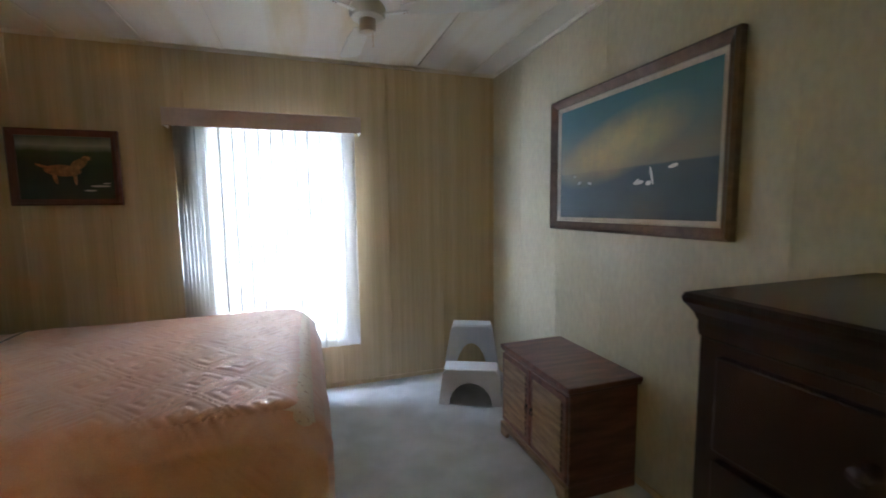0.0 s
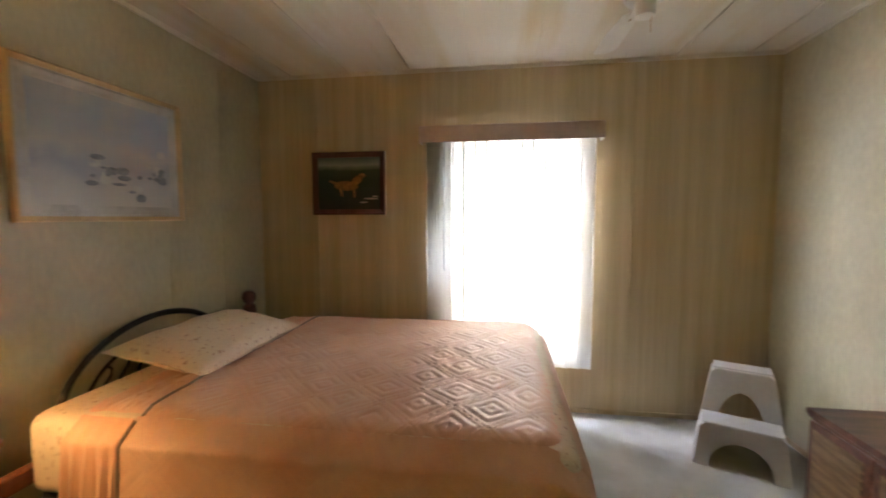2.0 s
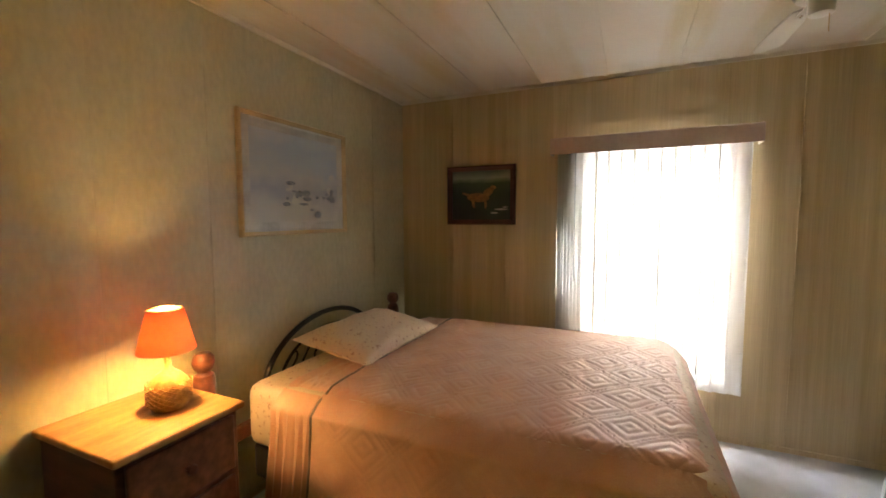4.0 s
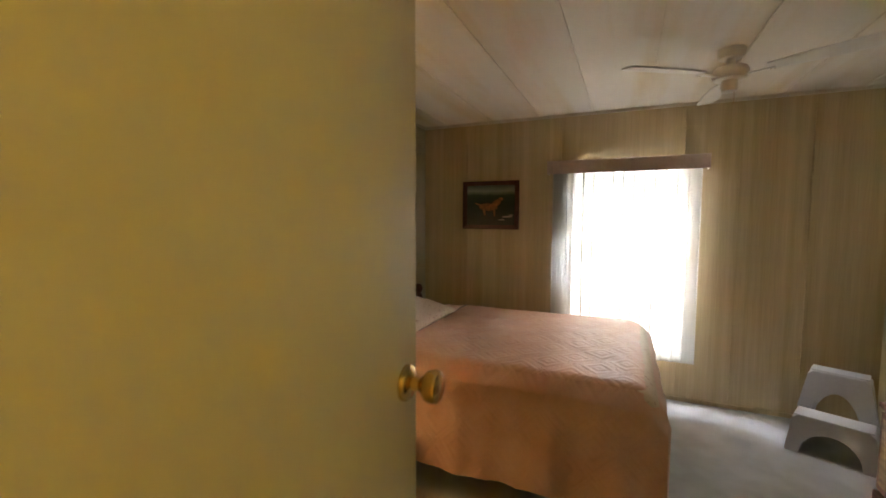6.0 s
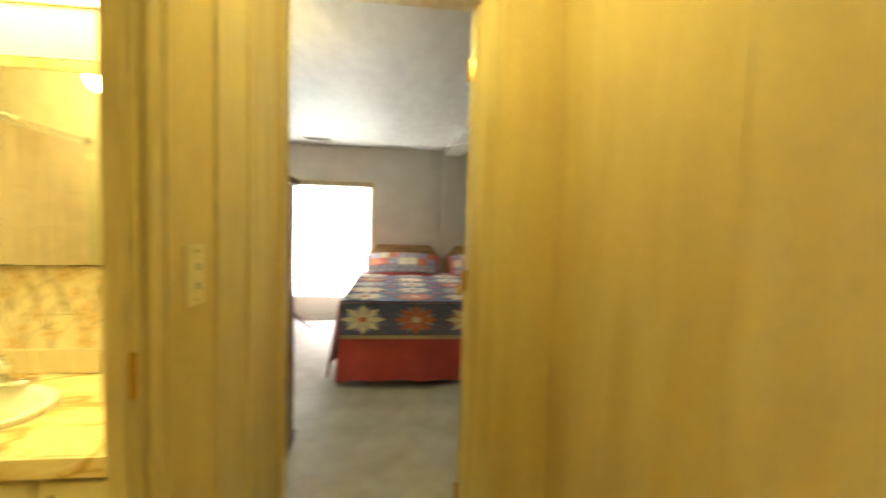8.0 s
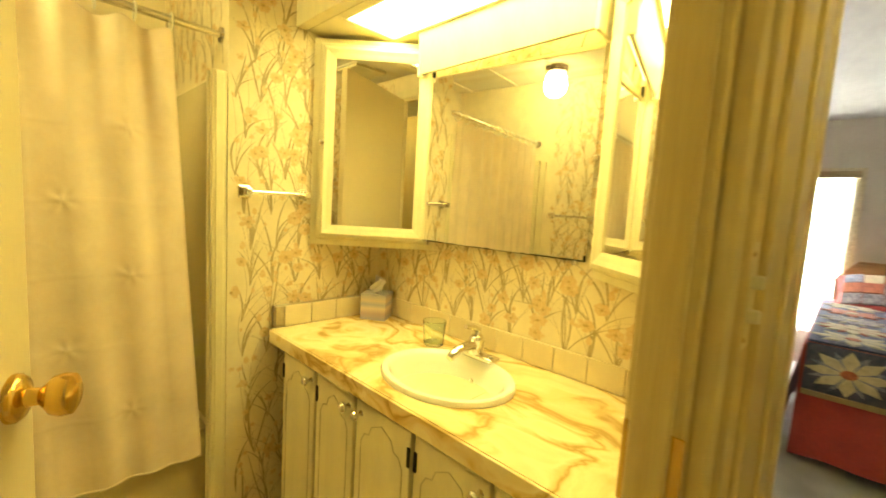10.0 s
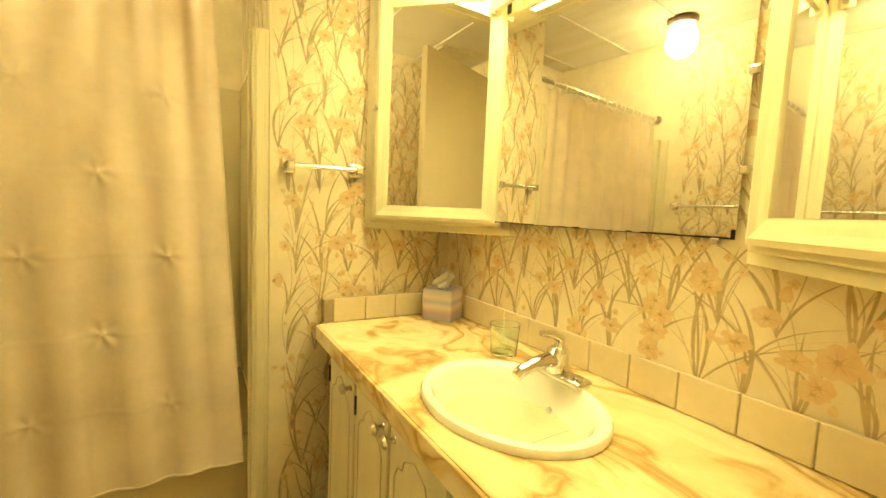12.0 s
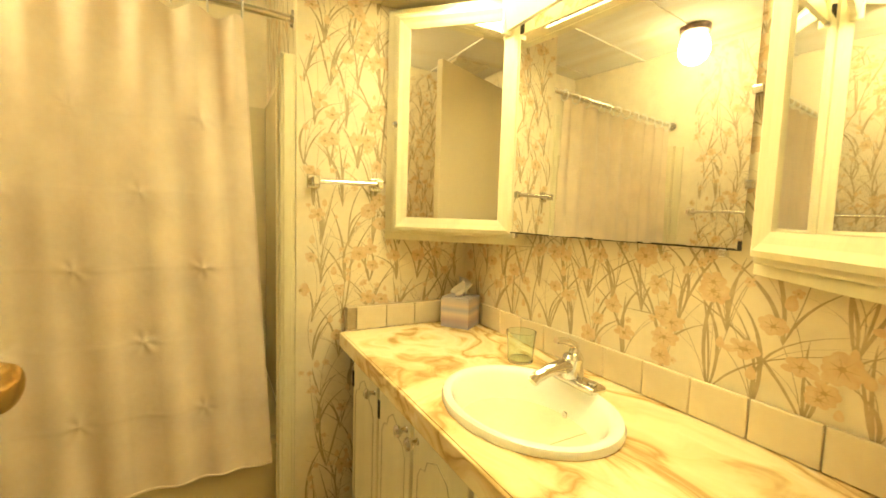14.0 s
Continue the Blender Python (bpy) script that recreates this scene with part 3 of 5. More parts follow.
def make_pillow(name, m, w, d, h, material, label, group=""):
    """A soft pillow: w along x, d along y."""
    def f(u, v, s):
        a, b2 = u * 2 - 1, v * 2 - 1
        e = (1 - abs(a) ** 2.6) * (1 - abs(b2) ** 2.6)
        px = 0.5 * w * a * (1 - 0.06 * (1 - abs(b2)) * abs(a))
        py = 0.5 * d * b2 * (1 - 0.06 * (1 - abs(a)) * abs(b2))
        return Vector((px, py, h * 0.5 + s * h * 0.5 * max(e, 0) ** 0.55 + 0.008 * noise.noise(Vector((a * 3, b2 * 3, s)))))
    bm = sheet(28, 28, lambda u, v: f(u, v, 1))
    sheet(28, 28, lambda u, v: f(u, v, -1), bm)
    bmesh.ops.remove_doubles(bm, verts=bm.verts, dist=0.004)
    ob = part(name, bm, material, smooth=True)
    ob.matrix_world = m
    return tagged(ob, label, "pillow", group)


make_bed()
make_headboard()
make_pillow("pillow", pose(0.33, -0.95, 0.638, 0, 9, 0), 0.44, 0.76, 0.13, M_SHEET, "plump pillow in a small-flowered pillowcase on the bed")


# ---- bedroom: nightstand and lamp ----
def make_nightstand():
    n = thing("nightstand", pose(0.205, -2.05, 0), "small pine bedside table with drawers", "nightstand")
    part("body", box(-0.19, 0.19, -0.185, 0.185, 0.04, 0.68, 0.004), M_WOOD, n)
    part("top", box(-0.20, 0.215, -0.20, 0.20, 0.68, 0.702, 0.006), M_PINE, n, "honey pine top")
    part("plinth", box(-0.18, 0.175, -0.17, 0.17, 0.0, 0.04), M_WOOD, n)
    for z in (0.07, 0.275, 0.48):
        d = part("drawer", box(0.19, 0.204, -0.165, 0.165, z, z + 0.185, 0.005), M_WOOD, n)
        part("drawer_knob", lathe([(0.007, 0), (0.007, 0.012), (0.016, 0.018), (0.015, 0.028), (0.0, 0.031)], 14, pose(0.204, 0, z + 0.092, 0, 90, 0)), M_WOOD, d, smooth=True)


def make_table_lamp():
    l = thing("table_lamp", pose(0.225, -1.98, 0.703) @ Matrix.Scale(0.84, 4), "lit bedside lamp with a coral shade and woven base", "lamp")
    part("base", lathe([(0.062, 0.0), (0.066, 0.012), (0.074, 0.035), (0.076, 0.07), (0.066, 0.105), (0.045, 0.13), (0.022, 0.145), (0.012, 0.16), (0.012, 0.23)], 28), M_LAMPB, l, "amber woven-pattern lamp base", smooth=True)
    bm = bmesh.new()
    for s in (1, -1):
        for k in range(14):
            tube([((0.078 if 0.2 < i / 12 < 0.9 else 0.075) * math.cos(s * i * 0.16 + k * 2 * math.pi / 14), 0.078 * math.sin(s * i * 0.16 + k * 2 * math.pi / 14), 0.02 + 0.0066 * i) for i in range(13)], 0.003, 5, bm)
    part("weave", bm, M_LAMPB, l)
    sh = part("shade", lathe([(0.100, 0.225), (0.092, 0.26), (0.078, 0.32), (0.062, 0.388)], 36), M_SHADE, l, "coral cloth lamp shade, glowing", smooth=True)
    bmsh = bmesh.new()
    bmsh.from_mesh(sh.data)
    bmesh.ops.delete(bmsh, geom=[f for f in bmsh.faces if len(f.verts) > 4], context="FACES_ONLY")
    bmsh.to_mesh(sh.data)
    bmsh.free()
    solid(sh, 0.0015)
    part("shade_ring", tube([(0.062 * math.cos(a), 0.062 * math.sin(a), 0.389) for a in [2 * math.pi * k / 24 for k in range(25)]], 0.0025, 6), M_BRASS, l)
    part("bulb", lathe([(0.012, 0.231), (0.013, 0.25), (0.026, 0.28), (0.028, 0.30), (0.02, 0.322), (0.0, 0.33)], 16), glow("bulb_lit", (1.0, 0.62, 0.20), 520.0), l, smooth=True)


make_nightstand()
make_table_lamp()


# ---- bedroom: pictures ----
def disc(w, h, n=16):
    return [(w * math.cos(2 * math.pi * k / n), h * math.sin(2 * math.pi * k / n)) for k in range(n)]


def make_picture(name, m, w, h, border, depth, m_frame, m_art, label, mat_w=0.0, m_mat=None, glazed=False):
    p = thing(name, m, label, "picture")
    part("frame", ring_frame(w, h, border, depth), m_frame, p)
    iw, ih = w - 2 * border, h - 2 * border
    if m_mat:
        part("mount", ring_frame(iw + 0.002, ih + 0.002, mat_w, depth * 0.4), m_mat, p, "pale inner mount")
    art = part("painting", box(-iw / 2 + mat_w * 0.5, iw / 2 - mat_w * 0.5, -0.005, -0.001, -ih / 2 + mat_w * 0.5, ih / 2 - mat_w * 0.5), m_art, p)
    if glazed:
        g = part("glazing", box(-iw / 2, iw / 2, -depth * 0.45 - 0.003, -depth * 0.45, -ih / 2, ih / 2), M_PICGLASS, p, "clear picture glass")
        g.visible_shadow = False
    return p, art


def blob(art, name, outline, material, y=-0.0062):
    return part(name, prism(outline, 0.0012, pose(0, y, 0)), material, art)


M_SEA = bands("seascape_paint", [(0.0, (0.045, 0.055, 0.055)), (0.10, (0.05, 0.075, 0.08)), (0.28, (0.055, 0.085, 0.10)), (0.40, (0.075, 0.10, 0.115)), (0.415, (0.22, 0.20, 0.15)), (0.50, (0.23, 0.20, 0.14)), (0.66, (0.16, 0.20, 0.17)), (0.82, (0.085, 0.19, 0.20)), (1.0, (0.06, 0.18, 0.205))], "Z", -0.29, 0.29, 0.6, 0.012)


def sunset(m, centre, radii, color):
    """Brushes a soft golden patch of sky over a painted picture."""
    n, l = m.node_tree.nodes, m.node_tree.links
    b = n["Principled BSDF"]
    under = b.inputs["Base Color"].links[0].from_socket
    mp, g, nz, mul, mx = n.new("ShaderNodeMapping"), n.new("ShaderNodeTexGradient"), n.new("ShaderNodeTexNoise"), n.new("ShaderNodeMath"), n.new("ShaderNodeMix")
    g.gradient_type, mul.operation, mx.data_type = "SPHERICAL", "MULTIPLY", "RGBA"
    mp.vector_type = "TEXTURE"
    mp.inputs["Location"].default_value, mp.inputs["Scale"].default_value = (centre[0], 0, centre[1]), (radii[0], 1, radii[1])
    mp.inputs["Rotation"].default_value = (0, radians(-14), 0)
    nz.inputs["Scale"].default_value, nz.inputs["Detail"].default_value = 9.0, 6.0
    l.new(n["Texture Coordinate"].outputs["Object"], mp.inputs["Vector"])
    l.new(n["Texture Coordinate"].outputs["Object"], nz.inputs["Vector"])
    l.new(mp.outputs[0], g.inputs[0])
    l.new(g.outputs["Fac"], mul.inputs[0])
    l.new(nz.outputs[0], mul.inputs[1])
    k = n.new("ShaderNodeMath")
    k.operation, k.inputs[1].default_value, k.use_clamp = "MULTIPLY", 2.4, True
    l.new(mul.outputs[0], k.inputs[0])
    l.new(k.outputs[0], mx.inputs[0])
    l.new(under, mx.inputs[6])
    mx.inputs[7].default_value = (*color, 1)
    l.new(mx.outputs[2], b.inputs["Base Color"])


sunset(M_SEA, (-0.06, 0.045), (0.46, 0.15), (0.50, 0.40, 0.17))
M_MEADOW = bands("meadow_paint", [(0.0, (0.04, 0.045, 0.025)), (0.55, (0.03, 0.05, 0.02)), (0.75, (0.05, 0.08, 0.03)), (0.86, (0.35, 0.36, 0.28)), (1.0, (0.10, 0.13, 0.10))], "Z", -0.17, 0.17, 0.35, 0.08)
M_STREET = bands("watercolour", [(0.0, (0.74, 0.72, 0.68)), (0.2, (0.68, 0.66, 0.64)), (0.36, (0.52, 0.53, 0.58)), (0.52, (0.70, 0.68, 0.66)), (0.66, (0.58, 0.64, 0.70)), (0.85, (0.52, 0.61, 0.70)), (1.0, (0.66, 0.70, 0.73))], "Z", -0.22, 0.22, 0.5, 0.22)
M_FRAMEBR = mat("brown_frame_wood", (0.16, 0.095, 0.055), 0.4, vary=0.15, stretch=(5, 5, 5), bump=0.1)
M_FRAMERED = mat("red_brown_frame", (0.15, 0.05, 0.025), 0.35, vary=0.15, bump=0.1)
M_FRAMEGLD = mat("pale_gold_frame", (0.72, 0.55, 0.30), 0.35, vary=0.08, bump=0.05)
M_LINEN = mat("linen_liner", (0.62, 0.54, 0.42), 0.8, bump=0.2)
M_TANPT = mat("tan_paint", (0.48, 0.22, 0.07), 0.4, vary=0.2, scale=30, bump=0.1)
M_WHITEPT = mat("white_paint_dab", (0.75, 0.74, 0.70), 0.5, bump=0.1)

p, art = make_picture("seascape_painting", pose(XR - 0.001, -1.347, 1.459, 0, 0, -90), 1.065, 0.695, 0.044, 0.038, M_FRAMEBR, M_SEA, "large brown-framed seascape painting at dusk", 0.024, M_LINEN)
for cx, cz, w, h, r in ((0.10, -0.125, 0.03, 0.009, 0.1), (0.17, -0.10, 0.006, 0.04, 0.25), (0.155, -0.13, 0.015, 0.010, 0.2), (0.275, -0.07, 0.024, 0.008, 0.2), (-0.30, -0.105, 0.015, 0.008, 0.4), (-0.22, -0.11, 0.016, 0.007, -0.3), (-0.34, -0.07, 0.007, 0.005, 0.0), (0.09, -0.118, 0.018, 0.005, 0.5)):
    blob(art, "white_dab", [(cx + x * math.cos(r) - z * math.sin(r), cz + x * math.sin(r) + z * math.cos(r)) for x, z in disc(w, h, 10)], M_WHITEPT)
p, art = make_picture("meadow_painting", pose(0.635, -0.001, 1.482), 0.505, 0.415, 0.036, 0.03, M_FRAMERED, M_MEADOW, "small red-brown framed painting of a tan shape on a dark meadow")
for cx, cz, w, h, r in ((-0.02, -0.015, 0.085, 0.032, -0.05), (0.055, 0.02, 0.045, 0.026, 0.6), (0.09, 0.052, 0.022, 0.015, 0.1), (-0.10, 0.005, 0.045, 0.008, -0.35), (-0.055, -0.06, 0.010, 0.03, 0.25), (0.035, -0.055, 0.009, 0.04, 0.05)):
    blob(art, "tan_dab", [(cx + x * math.cos(r) - z * math.sin(r), cz + x * math.sin(r) + z * math.cos(r)) for x, z in disc(w, h, 14)], M_TANPT)
for cx, cz, w, h in ((0.15, -0.10, 0.05, 0.006), (0.10, -0.125, 0.03, 0.005), (0.18, -0.085, 0.02, 0.004)):
    blob(art, "pale_dab", [(cx + x, cz + z) for x, z in disc(w, h, 10)], M_LINEN)
p, art = make_picture("harbour_print", pose(0.001, -1.122, 1.528, 0, 0, 90), 0.755, 0.577, 0.022, 0.028, M_FRAMEGLD, M_STREET, "pale blue harbour print under glass in a thin gold frame", 0.045, M_WHITEPT, True)
rnd = random.Random(4)
M_INK = mat("grey_blue_ink", (0.40, 0.42, 0.48), 0.6, vary=0.2, scale=40, bump=0)
for k in range(34):
    cx = rnd.uniform(-0.10, 0.28)
    cz = rnd.gauss(-0.10, 0.05)
    blob(art, "ink_dab", [(cx + x, cz + z) for x, z in disc(rnd.uniform(0.006, 0.035), rnd.uniform(0.004, 0.022), 8)], M_INK if k % 3 else M_WHITEPT, -0.0062 - 0.0001 * k)


# ---- bedroom: blinds ----
def make_blinds():
    b = thing("vertical_blinds", pose(1.69, -0.06, 0.30), "translucent white vertical blinds under a mauve valance", "blinds")
    part("valance", box(-0.555, 0.555, -0.055, -0.048, 1.42, 1.52, 0.002), M_VALANCE, b, "mauve valance board")
    for x in (-0.555, 0.549):
        part("valance_return", box(x, x + 0.006, -0.047, 0.055, 1.42, 1.52, 0.001), M_WHITE, b)
    part("head_rail", box(-0.545, 0.545, -0.03, 0.02, 1.47, 1.50, 0.002), M_WHITE, b)
    def vane(angle, x):
        w = 0.088
        def f(u, v):
            s = (u - 0.5) * w
            c = 0.006 * (1 - (2 * u - 1) ** 2)
            return Vector((x + s * math.cos(angle) - c * math.sin(angle), s * math.sin(angle) + c * math.cos(angle) - 0.004, 0.01 + v * 1.455))
        ob = part("vane", sheet(6, 1, f), M_VANE, b, smooth=True)
        solid(ob, 0.001)
    rnd = random.Random(8)
    for k in range(12):
        vane(radians(-10 + rnd.uniform(-2, 2)), -0.315 + 0.0715 * k)
    for k in range(7):
        vane(radians(62 + rnd.uniform(-8, 8)), -0.485 + 0.021 * k)
    part("wand", tube([(-0.40, -0.045, 0.62), (-0.40, -0.04, 1.46)], 0.004, 6), M_PLASTIC, b)


make_blinds()


# ---- bedroom: stool, cabinet, dresser, fan ----
def make_stool():
    s = thing("step_stool", pose(2.89, -0.40, 0, 0, 0, -25), "white moulded plastic two-step stool on the carpet", "stool")
    # profile from the side: tall back step and a low front tread, with arched openings through the front
    def shell(w0, w1, y0, y1, z, y0t, y1t, arch_w, arch_h, base):
        bm = bmesh.new()
        n = 14
        def ring(yb, yt):
            out = [(-w0 / 2, base), (-w1 / 2, z - 0.02), (-w1 / 2 + 0.025, z), (w1 / 2 - 0.025, z), (w1 / 2, z - 0.02), (w0 / 2, base)]
            inn = [(arch_w / 2 * math.cos(a), base + arch_h * math.sin(a)) for a in [math.pi * k / n for k in range(n + 1)]]
            return [(x, yb + (yt - yb) * (zz - base) / (z - base), zz) for x, zz in out + inn]
        fr = [bm.verts.new(p) for p in ring(y0, y0t)]
        bk = [bm.verts.new(p) for p in ring(y1, y1t)]
        bm.faces.new(fr)
        bm.faces.new(bk[::-1])
        for k in range(len(fr)):
            j = (k + 1) % len(fr)
            bm.faces.new((fr[k], fr[j], bk[j], bk[k]))
        return bm
    part("front_step", shell(0.40, 0.35, -0.19, 0.0, 0.215, -0.165, 0.0, 0.27, 0.14, 0.0), M_PLASTIC, s)
    part("back_step", shell(0.40, 0.27, 0.002, 0.16, 0.455, 0.002, 0.13, 0.25, 0.34, 0.0), M_PLASTIC, s)
    part("front_arch_panel", shell(0.352, 0.272, -0.012, 0.001, 0.453, -0.006, 0.001, 0.22, 0.15, 0.216), M_PLASTIC, s)
    part("tread", box(-0.168, 0.168, -0.162, -0.014, 0.2155, 0.2205, 0.002), M_PLASTIC, s)
    part("top_tread", box(-0.128, 0.128, 0.008, 0.124, 0.4555, 0.461, 0.0025), M_PLASTIC, s)


def make_cabinet():
    c = thing("cabinet", pose(2.87, -1.212, 0), "low cherry two-door cabinet with ring pulls", "cabinet")
    L = 0.615
    part("body", box(0.0, 0.345, -L / 2 + 0.012, L / 2 - 0.012, 0.07, 0.478, 0.003), M_WOOD, c)
    part("top", box(-0.018, 0.36, -L / 2, L / 2, 0.478, 0.503, 0.006, 3), M_WOOD, c, "polished cherry top with a moulded edge")
    part("edge_moulding", box(-0.010, 0.355, -L / 2 + 0.005, L / 2 - 0.005, 0.468, 0.4775, 0.003), M_WOOD, c)
    ap = [(-L / 2 + 0.012, 0.0), (-L / 2 + 0.07, 0.0), (-L / 2 + 0.085, 0.03), (-L / 2 + 0.12, 0.045), (L / 2 - 0.12, 0.045), (L / 2 - 0.085, 0.03), (L / 2 - 0.07, 0.0), (L / 2 - 0.012, 0.0), (L / 2 - 0.012, 0.07), (-L / 2 + 0.012, 0.07)]
    part("apron", prism(ap, 0.02, pose(0.0, 0, 0, 0, 0, 90)), M_WOODLT, c, "shaped bracket base")
    for s in (-1, 1):
        part("side_base", box(0.001, 0.345, s * (L / 2 - 0.03) - 0.017, s * (L / 2 - 0.03) + 0.017, 0.0, 0.069), M_WOOD, c)
    for s in (-1, 1):
        y0, y1 = sorted((s * 0.006, s * (L / 2 - 0.02)))
        d = part("door", box(-0.014, -0.001, y0, y1, 0.085, 0.46, 0.003), M_WOOD, c)
        part("door_panel", box(-0.019, -0.0145, y0 + 0.03, y1 - 0.025, 0.115, 0.435, 0.003), M_WOODLT, d, "worn oak panel")
        bm = bmesh.new()
        ye = y0 + 0.026
        for k in range(11):
            z = 0.125 + 0.028 * k
            box(-0.021, -0.0145, ye - 0.004, ye + 0.006, z, z + 0.018, 0.0025, bm=bm)
        part("carved_edge", bm, M_BROWN, d, "dark carved edging")
        yk = y0 + 0.016 if s > 0 else y1 - 0.016
        part("ring_pull", tube([(-0.022, yk + 0.012 * math.cos(a), 0.27 + 0.014 * math.sin(a)) for a in [2 * math.pi * k / 14 for k in range(15)]], 0.0022, 6), M_BLACK, d, "black ring pull")
        part("pull_plate", lathe([(0.009, 0.0), (0.007, 0.004), (0.0, 0.005)], 12, pose(-0.0195, yk, 0.285, 0, -90, 0)), M_BLACK, d)


def make_dresser():
    d = thing("dresser", pose(2.80, -2.75, 0), "tall dark mahogany chest of drawers with a moulded top", "dresser")
    y1 = 0.47
    part("body", box(-0.16, 0.435, -0.545, y1 + 0.025, 0.08, 0.97, 0.004), M_DARK, d)
    part("plinth", box(-0.172, 0.436, -0.556, y1 + 0.036, 0.0, 0.08, 0.006), M_DARK, d)
    bm = bmesh.new()
    prof = [(0.0255, 0.9705), (0.028, 0.985), (0.028, 1.0), (0.034, 1.018), (0.042, 1.030), (0.048, 1.038), (0.050, 1.048), (0.046, 1.058), (0.036, 1.062)]
    rings = []
    for o, z in prof:
        rings.append([bm.verts.new(q) for q in ((-0.135 - o, -0.52 - o, z), (0.435, -0.52 - o, z), (0.435, y1 + o, z), (-0.135 - o, y1 + o, z))])
    for a, b in zip(rings, rings[1:]):
        for k in range(4):
            bm.faces.new((a[k], a[(k + 1) % 4], b[(k + 1) % 4], b[k]))
    bm.faces.new(rings[-1])
    part("top", bm, M_DARK, d, "ogee-moulded dark top")
    for k in range(4):
        z = 0.11 + 0.212 * k
        for a, b in ((-0.50, -0.035), (-0.025, y1 - 0.02)):
            dr = part("drawer", box(-0.172, -0.161, a, b, z, z + 0.195, 0.005), M_DARK, d)
            part("drawer_knob", lathe([(0.008, 0), (0.007, 0.01), (0.015, 0.018), (0.0, 0.026)], 12, pose(-0.172, (a + b) / 2, z + 0.1, 0, -90, 0)), M_DARK, dr, smooth=True)


def make_fan(m, label, m_body, brass=False):
    f = thing("ceiling_fan", m @ Matrix.Scale(0.92, 4), label, "ceiling fan")
    part("canopy", lathe([(0.055, -0.05), (0.06, -0.04), (0.065, -0.002)], 24), m_body, f, smooth=True)
    part("motor", lathe([(0.045, -0.165), (0.075, -0.160), (0.085, -0.145), (0.085, -0.115), (0.075, -0.10), (0.04, -0.094), (0.022, -0.09), (0.02, -0.045)], 28), m_body, f, "fan motor housing", smooth=True)
    part("switch_housing", lathe([(0.030, -0.225), (0.037, -0.222), (0.040, -0.20), (0.038, -0.166)], 24), m_body, f, smooth=True)
    part("pull_chain", tube([(0.02, -0.01, -0.226), (0.021, -0.01, -0.29)], 0.0014, 6), M_BRASS, f, "brass pull chain")
    for k in range(3):
        a = radians(-28 + 120 * k)
        arm = part("blade_iron", box(0.078, 0.20, -0.012, 0.012, -0.150, -0.144, 0.002), m_body, f)
        arm.rotation_euler.z = a
        out = [(0.17, -0.035), (0.16, 0.0), (0.17, 0.035), (0.32, 0.055), (0.57, 0.062), (0.605, 0.045), (0.615, 0.0), (0.605, -0.045), (0.57, -0.062), (0.32, -0.055)]
        bl = part("blade", prism(out, 0.006, pose(0, 0, -0.135, 90 - 10, 0, 0), 0.0015), m_body, f, "fan blade")
        bl.rotation_euler.z = a
        for q in (0.178, 0.193):
            sc = part("screw", lathe([(0.004, 0), (0.003, 0.002), (0, 0.0025)], 8, pose(q, 0, -0.151, 180, 0, 0)), M_BRASS, f)
            sc.rotation_euler.z = a
    return f


make_stool()
make_cabinet()
make_dresser()
make_fan(pose(2.17, -1.0, H), "white three-blade ceiling fan with a pull chain", M_WHITE)


# ---- hall ----
def make_switch():
    s = thing("light_switch", pose(0.375, YH, 1.157), "ivory light switch plate on the panelling", "switch")
    part("plate", box(-0.036, 0.036, 0.0, 0.006, -0.058, 0.058, 0.002), M_CABINET, s)
    for z in (-0.018, 0.018):
        part("toggle", box(-0.005, 0.005, 0.006, 0.018, z - 0.008, z + 0.006, 0.002), M_WHITE, s)
    for z in (-0.046, 0.046):
        part("screw", lathe([(0.003, 0), (0.003, 0.001), (0, 0.0015)], 8, pose(0, 0.006, z, -90, 0, 0)), M_BRASS, s)


make_switch()
s = thing("strike_plate", pose(0.5535, -4.515, 1.03), "aged brass strike plate in the door jamb", "strike plate")
part("plate", boxes([(0.0, 0.002, -0.016, 0.03, -0.035, -0.014), (0.0, 0.002, -0.016, 0.03, 0.014, 0.035), (0.0, 0.002, -0.016, -0.008, -0.014, 0.014), (0.0, 0.002, 0.010, 0.03, -0.014, 0.014)]), M_BRASS, s)
# black plate in place of the shaded depth of the latch hole
part("latch_hole", box(0.0, 0.001, -0.008, 0.010, -0.014, 0.014), M_GAPSHADE, s)

# added lamp above the view that brightens the hall panelling
d = thing("unseen_hall_light", pose(0.30, -4.02, H), "unseen opal ceiling light added to brighten the hall", "ceiling light", "hall ceiling lights")
part("canopy", lathe([(0.07, -0.02), (0.075, -0.001)], 24), M_BRASS, d, smooth=True)
part("globe", lathe([(0.0, -0.12), (0.05, -0.115), (0.085, -0.085), (0.09, -0.05), (0.068, -0.021)], 24), M_OPALH, d, smooth=True)
# second added lamp, also unseen, to light the open bedroom door
copy_thing(d, pose(2.55, -4.02, H))


